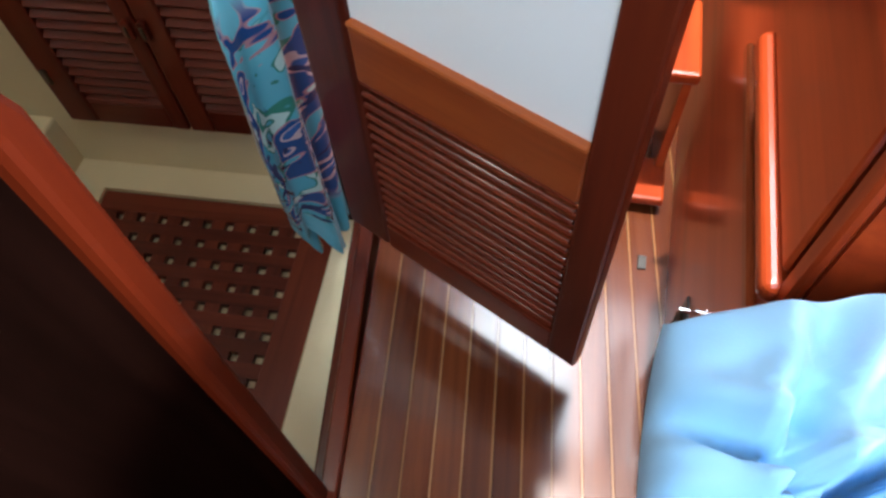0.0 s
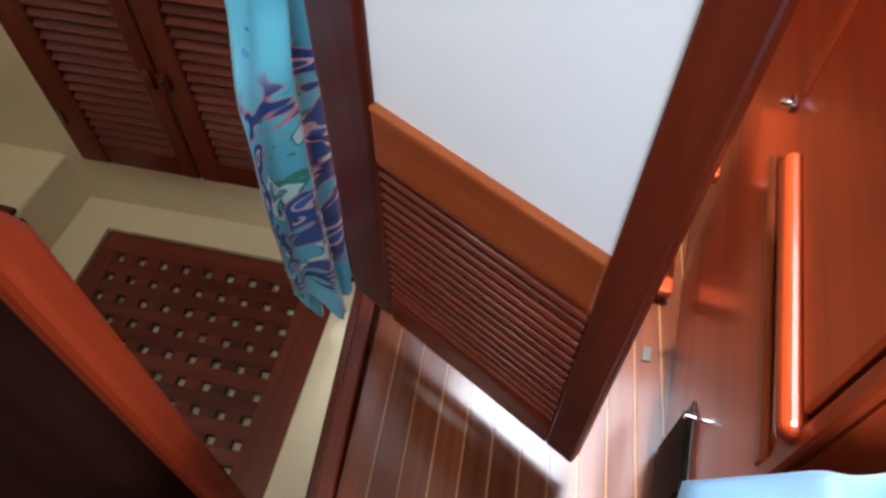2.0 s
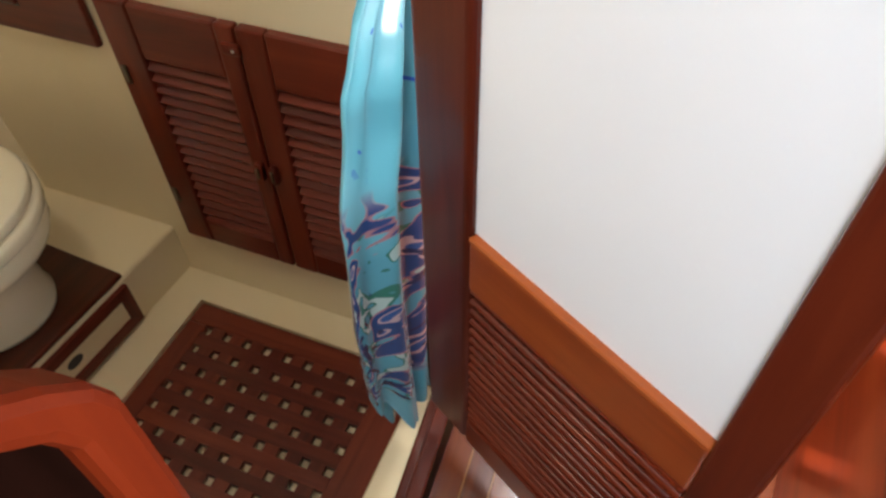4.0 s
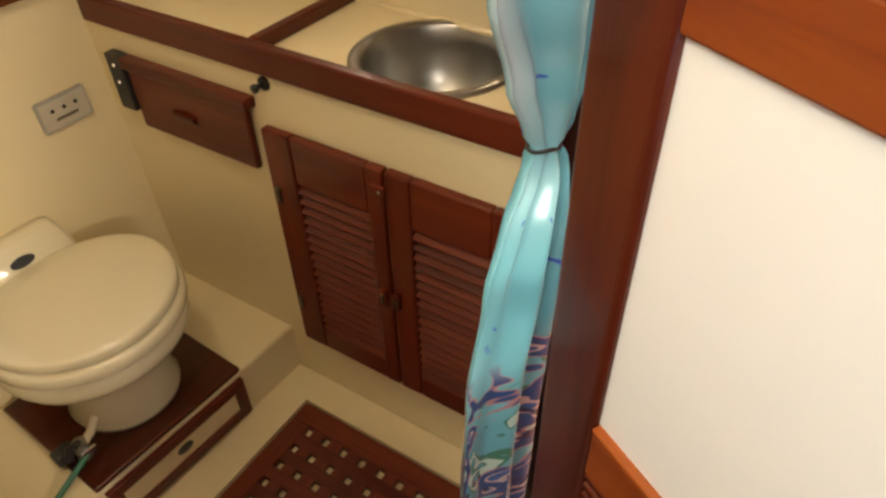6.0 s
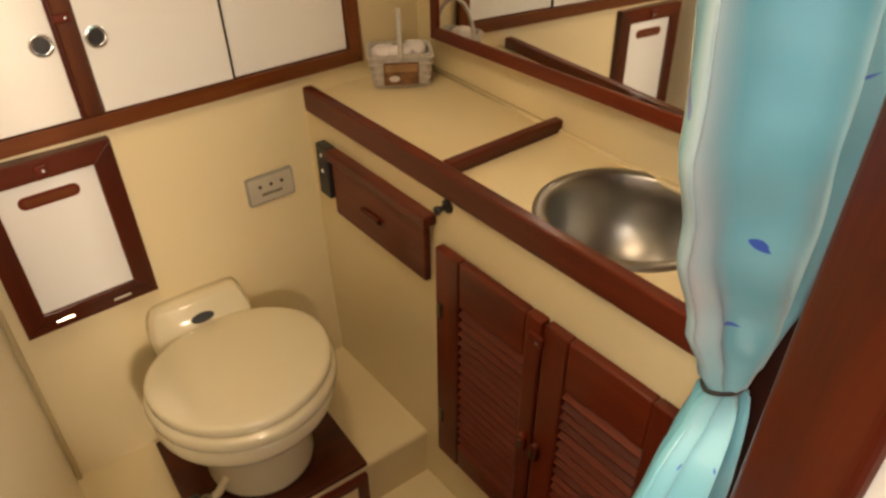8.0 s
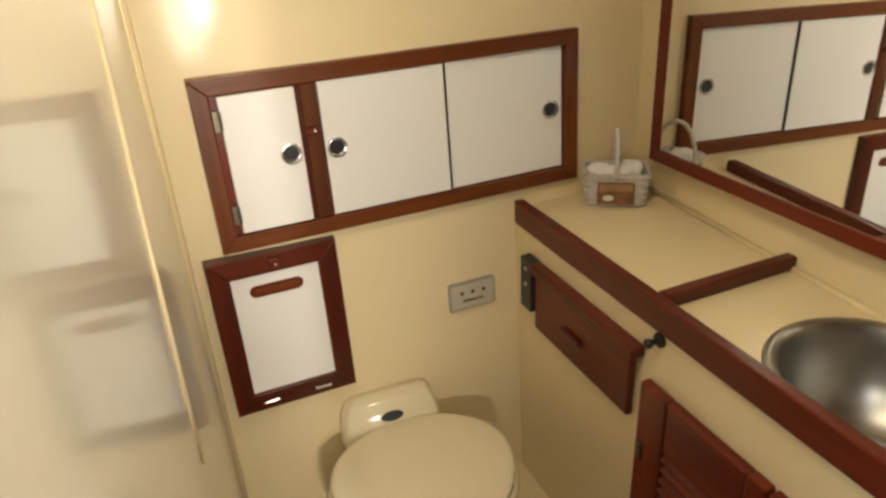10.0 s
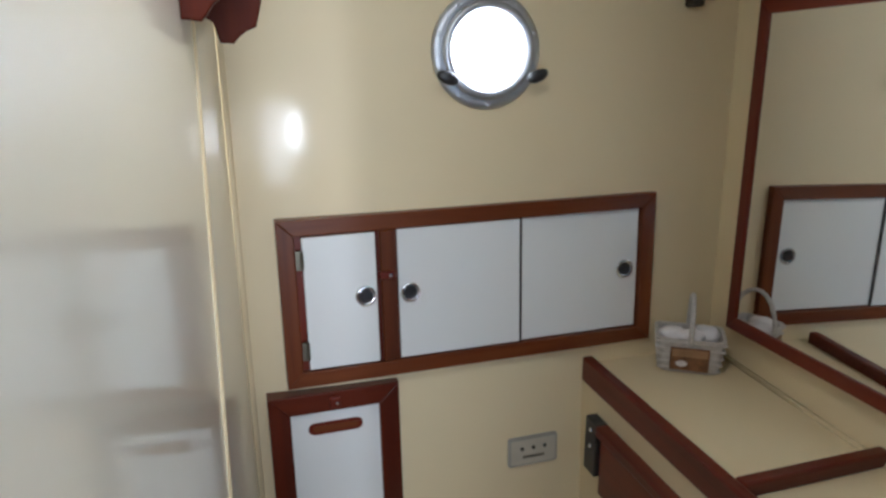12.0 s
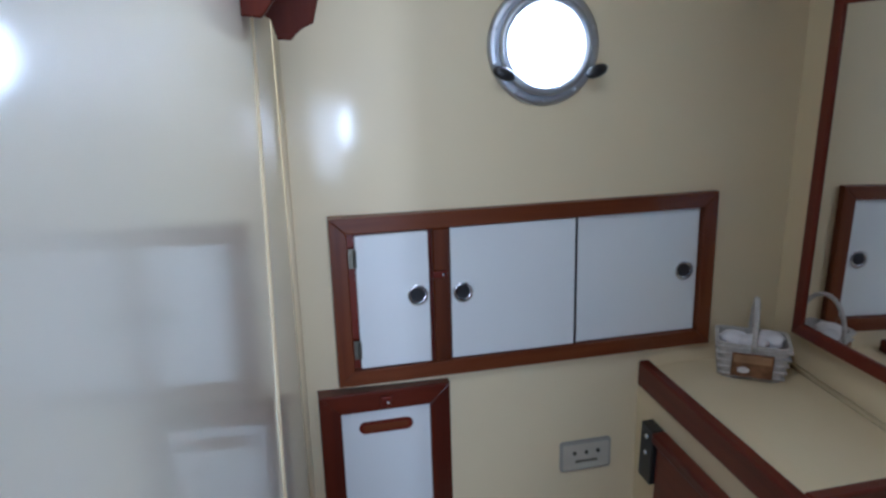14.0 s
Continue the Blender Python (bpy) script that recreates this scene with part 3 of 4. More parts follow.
part("door_edge", slab(1.0062, 1.0102, 0.902, 1.146, 0.0059, 0.0105), DARK, cab, "dark edge strip between the sliding doors")
right = part("sliding_door", slab(1.000, 1.262, 0.902, 1.146, 0.0022, 0.0058, 0.001), WHITE, cab)
ring_pull(right, 1.234, 1.025, 0.0058)

hat = thing("access_hatch", "dark mahogany-framed hatch with white lift-out panel", "hatch", MWF)
frame_parts(hat, 0.5225, 0.761, 0.532, 0.8577, 0.038, 0.036, z0=-0.018, mats=(HATCH_X, HATCH_Y))
lid = part("panel", slab(0.557, 0.727, 0.568, 0.822, 0.002, 0.010, 0.001), WHITE, hat)
part("finger_slot", outline(pill(0.641, 0.785, 0.038, 0.012), 0.010, 0.0125, 0.001), WOOD_X, lid, "wood-lined finger slot")
part("slot_recess", outline(pill(0.641, 0.785, 0.036, 0.0065), 0.0126, 0.0132), TAWNY_X, lid, "worn wooden recess of the slot")
turn_button(hat, 0.641, 0.838, 0.018, 0.010, 0.022)
for x in (0.590, 0.694):
    part("hinge", slab(x - 0.016, x + 0.016, 0.545, 0.551, 0.018, 0.021, 0.001), CHROME, hat, "narrow bright hinge leaf")

plate = thing("socket_plate", "grey plastic control plate with three buttons", "switch plate", MWF @ Matrix.Translation((0, -0.0155, 0)))
part("plate", outline([(x, y) for x, y in ((0.985, 0.645), (0.989, 0.641), (1.089, 0.641), (1.093, 0.645), (1.093, 0.701), (1.089, 0.705), (0.989, 0.705), (0.985, 0.701))], 0, 0.008, 0.002), GREY, plate)
part("face", slab(0.990, 1.088, 0.646, 0.700, 0.008, 0.0095, 0.0005), PLATE_FACE, plate, "pale face of the plate")
for x in (1.014, 1.039, 1.064):
    part("button", lathe([(0.0, 0.003), (0.0035, 0.002), (0.004, 0)], 12), DARK, plate, "small dark button", Matrix.Translation((x, 0.681, 0.0095)))
for k in range(8):
    part("text_bar", slab(1.016 + 0.006 * k, 1.0205 + 0.006 * k, 0.659, 0.665, 0.0095, 0.0102), BRASS, plate, "small worn print")

# portlight: flange, inner rim, glass, dogs and the safety chain
port = thing("portlight", "round chromed portlight with frosted bright glass", "window", MWF @ Matrix.Translation((PX, PZ, 0)))
part("flange", lathe([(0.078, -0.05), (0.078, 0.0), (0.099, 0.0), (0.101, 0.004), (0.097, 0.009), (0.086, 0.012), (0.083, 0.010)], 56), PORT_METAL, port, "bolted chrome outer ring", smooth=True)
rim = part("glass_rim", lathe([(0.083, 0.004), (0.083, 0.020), (0.080, 0.024), (0.073, 0.024), (0.068, 0.019), (0.067, 0.004)], 56), PORT_METAL, port, "hinged chrome glass ring", smooth=True)
part("pane", lathe([(0.0, 0.010), (0.072, 0.010), (0.072, 0.006), (0.0, 0.006)], 48), PORT_GLASS, rim, "frosted glass that glows in place of daylight")
for k in range(10):
    a = 2 * math.pi * (k + 0.5) / 10
    part("bolt", lathe([(0.0, 0.004), (0.004, 0.003), (0.005, 0)], 10), PORT_METAL, port, "", Matrix.Translation((0.092 * math.cos(a), 0.092 * math.sin(a), 0.0085)))
for side in (-1, 1):
    m = Matrix.Translation((side * 0.078, -0.046, 0.010)) @ Matrix.Rotation(radians(20 * side), 4, "Z")
    dog = part("dog", tube([(0, 0, 0), (0, 0, 0.03)], 0.007, 12), PORT_METAL, port, "swing bolt", m)
    part("wing_nut", lathe([(0, -0.008), (0.008, -0.006), (0.011, 0), (0.008, 0.006), (0, 0.008)], 14), BLACK, dog, "black wing nut", Matrix.Translation((0.004 * side, 0, 0.03)) @ Matrix.Diagonal((1.9, 1.0, 0.8, 1)), True)
part("hinge_lug", slab(-0.018, 0.022, 0.082, 0.104, 0.006, 0.022, 0.004, segs=2), PORT_METAL, port, "cast hinge lug")
for k in range(6):
    part("chain_link", lathe([(0.0022, -0.001), (0.004, 0), (0.0022, 0.001)], 10), BRASS, port, "", Matrix.Translation((0.034 + 0.0008 * k, 0.106 + 0.0075 * k, 0.006)) @ Matrix.Rotation(radians(90 * (k % 2)), 4, "Y"))

# dark clip with a cable loop high on the hull side
clip = thing("wall_clip", "dark bronze wall clip with a loop of wire", "clip", MWF @ Matrix.Translation((0.010, 0.017, 0)))
part("clip_body", slab(1.332, 1.356, 1.505, 1.58, 0, 0.03, 0.004, segs=2), DARK, clip)
part("clip_pin", tube([(1.328, 1.523, 0.016), (1.362, 1.523, 0.016)], 0.005, 10), DARK, clip)
part("wire_loop", tube([(1.352 + 0.022 - 0.02 * math.cos(a), 1.545 - 0.02 * math.sin(a), 0.02) for a in [math.pi * k / 10 for k in range(11)]], 0.0025, 6), DARK, clip)

# ---------------------------------------------------------------- counter with basin
counter = thing("vanity_counter", "cream moulded vanity counter with round steel basin", "counter", MB)
SU, SV, SR = 0.143, 0.549, 0.141
part("worktop", ring_plate(0.0, 0.335, 0.12, 1.27, SU, SV, SR - 0.010, TOP_Z - 0.025, TOP_Z), GEL_TOP, counter)
part("front_panel", slab(0.0, 0.018, 0.12, 1.27, 0.0, TOP_Z - 0.025), GEL, counter)
part("cove", tube([(0.017, 0.13, TOP_Z + 0.003), (0.017, 1.25, TOP_Z + 0.003)], 0.006, 10), GEL, counter, "", MB.inverted() @ MM, True)
sink = single("wash_basin", lathe([(SR, 0.845), (SR + 0.001, 0.849), (SR - 0.004, 0.853), (SR - 0.016, 0.852), (SR - 0.021, 0.846), (SR - 0.024, 0.82), (SR - 0.034, 0.775), (SR - 0.058, 0.735), (SR - 0.09, 0.715), (0.022, 0.708), (0.02, 0.700), (0.0, 0.699), (0.0, 0.694), (0.03, 0.696), (SR - 0.085, 0.708), (SR - 0.052, 0.728), (SR - 0.028, 0.772), (SR - 0.017, 0.82), (SR - 0.015, 0.844)], 64), STEEL, "round brushed stainless steel basin set into the counter", "sink", MB @ Matrix.Translation((SU, SV, TOP_Z - 0.845)), "", True)
part("drain", lathe([(0.0, 0.702), (0.012, 0.703), (0.019, 0.7085), (0.021, 0.7095)], 24), CHROME, sink, "dark-centred chrome drain", smooth=True)
# solid dark disc, no opening: the overflow's inner shade as colour
part("overflow", lathe([(0.0, 0.002), (0.010, 0.002), (0.013, 0.0)], 18), DARK, sink, "dark disc standing in for the shaded overflow hole", Matrix.Translation((0.045, -0.108, 0.79)) @ Matrix.Rotation(radians(-112), 4, "Y") @ Matrix.Rotation(radians(0), 4, "Z"))
tap = thing("tap", "small chrome tap at the rim of the basin", "tap", MB @ Matrix.Translation((0.232, 0.378, TOP_Z)))
part("tap_base", lathe([(0.024, 0), (0.024, 0.006), (0.014, 0.012), (0.012, 0.04), (0.0, 0.042)], 24), CHROME, tap, smooth=True)
part("spout", tube([(0, 0, 0.03), (-0.008, 0.022, 0.036), (-0.018, 0.05, 0.034), (-0.026, 0.072, 0.024)], [0.010, 0.009, 0.008, 0.007], 14), CHROME, tap, smooth=True)
part("lever", tube([(0, 0, 0.04), (0.004, -0.01, 0.055), (0.01, -0.03, 0.06)], [0.007, 0.005, 0.004], 10), CHROME, tap, smooth=True)

fid = thing("counter_fiddle", "dark red mahogany fiddle rail along the counter edge", "fiddle rail", MB)
part("front_rail", slab(-0.010, 0.012, 0.12, 1.2555, 0.801, 0.853, 0.004, segs=2), WOOD_Y, fid)
part("cross_rail", slab(0.012, 0.282, 0.808, 0.830, TOP_Z, 0.8535, 0.004, segs=2), WOOD_X, fid)

# mirror over the counter
mir = thing("wall_mirror_frame", "mahogany-framed wall mirror over the counter", "mirror", MM @ Matrix(((0, 0, -1, 0), (-1, 0, 0, 0), (0, 1, 0, 0), (0, 0, 0, 1))) @ Matrix.Translation((-1.195, 0.912, 0)) @ Matrix.Rotation(radians(2.1), 4, "Z") @ Matrix.Translation((1.195, -0.912, 0)))
frame_parts(mir, -1.195, -0.14, 0.912, 1.530, 0.026, 0.034, z0=-0.022)
part("mirror_glass", slab(-1.172, -0.163, 0.933, 1.509, 0.003, 0.008), MIRROR, mir, "clear mirror glass")

# fold-down holder on the counter front, with its black end plate
rack = thing("paper_holder", "mahogany fold-down paper holder on the counter front", "holder", MF @ Matrix.Translation((0.009, -0.004, 0)))
part("cap", slab(-1.168, -0.838, 0.735, 0.757, 0.0, 0.028, 0.004, segs=2), WOOD_X, rack)
front = part("flap", slab(-1.165, -0.853, 0.606, 0.735, 0.003, 0.017, 0.004, segs=2), WOOD_X, rack)
part("finger_grip", slab(-1.055, -0.992, 0.664, 0.674, 0.017, 0.026, 0.003, segs=2), WOOD_X, front, "slim wooden grip")
# dark strip laid on the flap as the grip's shade
part("grip_shadow_gap", slab(-1.052, -0.995, 0.658, 0.6635, 0.017, 0.0185), DARK, front, "dark strip standing in for the shade under the grip")
ends = part("end_plate", slab(-1.212, -1.169, 0.640, 0.757, 0.0, 0.024, 0.002), BLACK, rack, "black metal end plate")
for y in (0.735, 0.70):
    part("screw", lathe([(0.0, 0.003), (0.004, 0.002), (0.005, 0)], 10), CHROME, ends, "", Matrix.Translation((-1.19, y, 0.024)))

stop = thing("door_stop", "small black rubber door stop on a round base", "door stop", MF @ Matrix.Translation((-0.7995, 0.7825, 0)))
part("base", lathe([(0.013, 0), (0.012, 0.004), (0.006, 0.007), (0.0, 0.007)], 18), DARK, stop)
part("bumper", lathe([(0.006, 0.006), (0.005, 0.016), (0.008, 0.020), (0.008, 0.026), (0.0, 0.028)], 16), BLACK, stop, smooth=True)


def louvres(parent, x0, x1, y0, y1, count, depth, thick, tilt, mat, zc):
    """Slats between two stiles, each an object on one shared mesh."""
    pitch = (y1 - y0) / count
    me = mesh_of("slat", slab(-(x1 - x0) / 2, (x1 - x0) / 2, -thick / 2, thick / 2, -depth / 2, depth / 2, thick * 0.3, segs=2), mat)
    for k in range(count):
        part("slat", me, mat, parent, "", Matrix.Translation(((x0 + x1) / 2, y0 + (k + 0.5) * pitch, zc)) @ Matrix.Rotation(radians(tilt), 4, "X"))


def louvre_door(x0, x1, hinge_left):
    door = thing("louvred_door", "dark red mahogany louvred locker door", "cabinet door", MF, "louvred doors under the counter")
    y0, y1 = 0.165, 0.703
    wl, wr = (0.064, 0.034) if hinge_left else (0.050, 0.064)
    part("top_rail", slab(x0 + wl, x1 - wr, y1 - 0.098, y1, 0.001, 0.020, 0.003), WOOD_X, door)
    part("bottom_rail", slab(x0 + wl, x1 - wr, y0, y0 + 0.060, 0.001, 0.020, 0.003), WOOD_X, door)
    part("stile", slab(x0, x0 + wl, y0, y1, 0.001, 0.021, 0.004, segs=2), WOOD_Y, door)
    part("stile", slab(x1 - wr, x1, y0, y1, 0.001, 0.021, 0.004, segs=2), WOOD_Y, door)
    part("back_panel", slab(x0 + wl, x1 - wr, y0 + 0.058, y1 - 0.09, 0.0005, 0.003), WOOD_X, door)
    louvres(door, x0 + wl, x1 - wr, y0 + 0.060, y1 - 0.098, 17, 0.026, 0.006, 42, WOOD_X, 0.010)
    hx = x0 + 0.014 if hinge_left else x1 - 0.014
    for y in (0.567, 0.287):
        small_hinge(door, hx, y, 0.020)
    kx = x1 - 0.013 if hinge_left else x0 + 0.012
    knob = part("pull", outline(pill(0, 0, 0.013, 0.008), 0.0, 0.012, 0.002), WOOD_X, door, "worn wooden finger pull", Matrix.Translation((kx, 0.424, 0.021)) @ Matrix.Rotation(radians(90), 4, "Z"))
    part("pull_plate", slab(-0.012, 0.012, -0.003, 0.003, 0.012, 0.015, 0.001), BRASS, knob, "worn brass inlay")
    return door


d1 = louvre_door(-0.8115, -0.552, True)
d2 = louvre_door(-0.548, -0.286, False)
turn_button(d1, -0.558, 0.668, 0.021, 0.016, 0.020)

# ---------------------------------------------------------------- toilet and what stands about it
single("toilet_board", slab(0.655, 1.010, 0.874, 1.20, 0.1432, 0.156, 0.004, segs=2), BOARD_X, "dark mahogany board on the plinth under the toilet", "board", I4)
toilet = thing("toilet", "compact cream marine toilet with closed lid", "toilet", Matrix.Translation((0.821, 1.044, 0.1562)) @ Matrix.Diagonal((1, 1, 0.978, 1)))


def bowl_ring(bm, rx, ry, z, cy=0.0, back=1.0, count=40):
    out = []
    for k in range(count):
        a = 2 * math.pi * k / count
        c, s = math.cos(a), math.sin(a)
        y = ry * s * (back if s > 0 else 1.0)
        out.append(bm.verts.new((rx * c, cy + y, z)))
    return out


def loft(rings, cap_low=True, cap_top=True, bm=None):
    count = len(rings[0])
    for a, b in zip(rings, rings[1:]):
        for k in range(count):
            j = (k + 1) % count
            bm.faces.new((a[k], a[j], b[j], b[k]))
    if cap_low:
        bm.faces.new(rings[0])
    if cap_top:
        bm.faces.new(rings[-1])
    bmesh.ops.recalc_face_normals(bm, faces=bm.faces)
    return bm


bm = bmesh.new()
loft([bowl_ring(bm, *r) for r in ((0.112, 0.115, 0.0, -0.01), (0.113, 0.116, 0.010, -0.01), (0.107, 0.110, 0.026, -0.01), (0.106, 0.110, 0.09, -0.01), (0.122, 0.128, 0.135, 0.0), (0.156, 0.160, 0.158, 0.0), (0.176, 0.177, 0.172, 0.0), (0.183, 0.183, 0.188, 0.0), (0.183, 0.183, 0.208, 0.0), (0.176, 0.176, 0.2205, 0.0))], bm=bm)
part("bowl", bm, CHINA, toilet, "", Matrix.Translation((0.015, 0, 0)), True)
bm = bmesh.new()
loft([bowl_ring(bm, *r, 0.0, 0.77) for r in ((0.170, 0.172, 0.222), (0.183, 0.185, 0.2235), (0.188, 0.190, 0.229), (0.189, 0.191, 0.246), (0.186, 0.188, 0.2555), (0.178, 0.180, 0.2595))], bm=bm)
part("seat", bm, CHINA, toilet, "", Matrix.Translation((0.017, 0, 0)), True)
bm = bmesh.new()
loft([bowl_ring(bm, *r, 0.0, 0.77) for r in ((0.168, 0.170, 0.2605), (0.178, 0.180, 0.2615), (0.181, 0.183, 0.265), (0.181, 0.183, 0.280), (0.1795, 0.1815, 0.2835), (0.176, 0.178, 0.2858), (0.170, 0.172, 0.287), (0.12, 0.12, 0.2885), (0.03, 0.035, 0.289))], bm=bm)
part("lid", bm, CHINA, toilet, "", Matrix.Translation((0.017, 0, 0)), True)
bm = bmesh.new()
rows = []
for z, hw, yf, yb in ((0.225, 0.105, 0.10, 0.195), (0.262, 0.108, 0.128, 0.197), (0.29, 0.105, 0.135, 0.199), (0.325, 0.095, 0.150, 0.2), (0.338, 0.082, 0.162, 0.198)):
    rows.append([bm.verts.new(p) for p in ((-hw, yf + 0.012, z), (-hw + 0.014, yf, z), (hw - 0.014, yf, z), (hw, yf + 0.012, z), (hw, yb, z), (-hw, yb, z))])
loft(rows, bm=bm)
bmesh.ops.bevel(bm, geom=[e for e in bm.edges], offset=0.005, segments=2, affect="EDGES")
hump = part("hinge_housing", bm, CHINA, toilet, "raised moulded hinge housing", smooth=True)
part("badge", outline(oval(0, 0, 0.024, 0.011), 0, 0.003, 0.001), BLACK, hump, "black oval badge", Matrix.Translation((0.0, 0.1405, 0.3)) @ Matrix.Rotation(radians(66), 4, "X"))

valve = thing("flush_valve", "chrome and white flush valve with green tube", "valve", Matrix.Translation((0.690, 0.955, 0.156)))
part("valve_body", tube([(0, 0, 0.0), (0, 0, 0.045)], 0.014, 14), STEEL, valve)
part("pipe", tube([(0.0, 0.0, 0.03), (0.03, 0.01, 0.035), (0.055, 0.03, 0.04)], 0.009, 10), CHINA, valve)
part("elbow", tube([(0, 0, 0.04), (-0.02, -0.006, 0.05), (-0.03, -0.01, 0.03)], 0.009, 10), BLACK, valve, "black elbow")
part("bracket", slab(-0.045, -0.005, 0.01, 0.04, 0.0, 0.03, 0.004), BLACK, valve)
part("handle", slab(-0.012, 0.02, -0.022, -0.012, 0.012, 0.032, 0.004, segs=2), CHROME, valve)
part("tube", tube([(0.0, -0.018, 0.022), (-0.045, -0.030, 0.012), (-0.10, -0.040, -0.005)], 0.006, 10), GREEN, valve, "green plastic tube")

box = thing("plinth_drawer", "mahogany-framed cream drawer front in the plinth", "drawer", Matrix.Translation((0.0, 0.875, 0.005)) @ XZ)
frame_parts(box, 0.665, 1.003, 0.014, 0.126, 0.026, 0.012, bevel=0.003)
panel = part("panel", slab(0.690, 0.978, 0.039, 0.101, 0.0005, 0.006), GEL, box, "cream inset panel")
# black plate on the panel gives the hole's inside shade
part("finger_hole", outline(oval(0.834, 0.071, 0.019, 0.012), 0.006, 0.0075), BLACK, panel, "black oval plate standing in for the shaded finger hole")

# teak grate over the shower pan: long bars with cross bars let in between
grate = thing("shower_grate", "dark oiled teak grate over the shower pan", "grate", MB)
GU0, GU1, GV0, GV1 = -0.655, -0.075, 0.253, 0.792
part("edge_board", slab(GU1 - 0.050, GU1, GV0, GV1, -0.0205, 0.0, 0.003), TEAK_Y, grate)
part("edge_board", slab(GU0, GU0 + 0.045, GV0, GV1, -0.0205, 0.0, 0.003), TEAK_Y, grate)
part("edge_board", slab(GU0 + 0.045, GU1 - 0.05, GV1 - 0.047, GV1, -0.0205, -0.0005, 0.003), TEAK_X, grate)
part("edge_board", slab(GU0 + 0.045, GU1 - 0.05, GV0, GV0 + 0.074, -0.0205, -0.0005, 0.003), TEAK_X, grate)
u = -0.137 - 0.0475 / 2
bar = mesh_of("bar", slab(-0.0148, 0.0148, GV0 + 0.072, GV1 - 0.045, -0.016, -0.001, 0.0008), TEAK_Y)
while u > GU0 + 0.055:
    part("bar", bar, TEAK_Y, grate, "", Matrix.Translation((u, 0, 0)))
    u -= 0.0475
v = 0.711
cross = mesh_of("cross_bar", slab(GU0 + 0.044, GU1 - 0.049, -0.0160, 0.0160, -0.015, -0.0013, 0.0008), TEAK_X)
while v > GV0 + 0.092:
    part("cross_bar", cross, TEAK_X, grate, "", Matrix.Translation((0, v, 0)))
    v -= 0.0500

# ---------------------------------------------------------------- basket with rolled cloths on the counter
basket = thing("gift_basket", "small white wicker basket with rolled cloths", "basket", Matrix.Translation((1.350, 1.212, TOP_Z)) @ Matrix.Rotation(radians(-29.7), 4, "Z") @ Matrix.Diagonal((1.22, 1.12, 1.04, 1)))
bm = bmesh.new()


def rect_ring(bm, hx, hy, z, r=0.012):
    pts = []
    for cx, cy, a0 in ((hx - r, hy - r, 0), (-hx + r, hy - r, 90), (-hx + r, -hy + r, 180), (hx - r, -hy + r, 270)):
        for k in range(4):
            a = radians(a0 + 30 * k)
            pts.append(bm.verts.new((cx + r * math.cos(a), cy + r * math.sin(a), z)))
    return pts


loft([rect_ring(bm, *r) for r in ((0.046, 0.032, 0.0), (0.050, 0.036, 0.03), (0.054, 0.040, 0.066), (0.055, 0.041, 0.070), (0.050, 0.036, 0.070), (0.046, 0.032, 0.02))], bm=bm)
part("body", bm, WICKER, basket, smooth=False)
for k in range(5):
    hx, hy, z = 0.0475 + 0.0016 * k, 0.0335 + 0.0016 * k, 0.008 + 0.014 * k
    part("weave_band", tube([(hx, -hy, z), (hx, hy, z), (-hx, hy, z), (-hx, -hy, z), (hx, -hy, z)], 0.0022, 6), WICKER, basket)
part("handle", tube([(0.0, 0.041 * math.cos(a), 0.062 + 0.083 * math.sin(a)) for a in [math.pi * k / 16 for k in range(17)]], 0.0042, 8), WICKER, basket, smooth=True)
card = part("picture_card", slab(-0.030, 0.030, -0.0445, -0.042, 0.010, 0.056, 0.001), PICTURE, basket, "brown picture card")
part("picture_top", slab(-0.027, 0.027, -0.0455, -0.0445, 0.038, 0.053), TAN, card, "tan upper field")
part("picture_spot", outline(oval(0, 0, 0.009, 0.006), 0, 0.001), TISSUE, card, "white oval spot", Matrix.Translation((-0.012, -0.0446, 0.024)) @ XZ)
for k, (x, y) in enumerate(((-0.026, -0.006), (0.026, 0.008), (0.0, -0.014))):
    bm = bmesh.new()
    bmesh.ops.create_icosphere(bm, subdivisions=3, radius=0.022)
    for w in bm.verts:
        w.co *= 1 + 0.25 * noise.noise(w.co * 70 + Vector((k * 5, 0, 0)))
        w.co.z *= 0.7
    ob = single("rolled_cloth", bm, TISSUE, "crumpled white cloth in the basket", "cloth", basket.matrix_world @ Matrix.Translation((x, y, 0.066)), "", True, "cloths in the basket")

# carved wooden bracket high on the left bulkhead
brk = thing("wooden_bracket", "carved dark mahogany bracket on the bulkhead", "bracket", Matrix.Translation((0.492, 0, 0)) @ XZ)


FRONT = [(0, 1.513), (0.018, 1.511), (0.024, 1.517), (0.030, 1.526), (0.038, 1.532), (0.054, 1.539), (0.058, 1.552), (0.058, 1.67), (0, 1.67)]
REAR = [(0, 1.52), (0.012, 1.512), (0.019, 1.487), (0.036, 1.486), (0.043, 1.494), (0.052, 1.501), (0.066, 1.507), (0.075, 1.540), (0.075, 1.67), (0, 1.67)]
part("plate", outline(FRONT, -0.838, -0.822, 0.002), BRACKET, brk, "", Matrix.Translation((0, -0.028, 0)))
part("plate", outline(REAR, -1.088, -1.072, 0.002), BRACKET, brk, "", Matrix.Translation((0, -0.024, 0)))
part("shelf", slab(0.0, 0.060, 1.535, 1.55, -1.072, -0.838, 0.002), BRACKET, brk)

# ---------------------------------------------------------------- the open door
door = thing("cabin_door", "open mahogany door with louvres and white panels", "door", MDF)
DT = 0.026
BOT, TOP = 0.229, 1.79
S0, S1, S2, S3 = -0.014, 0.0755, 0.3865, 0.433
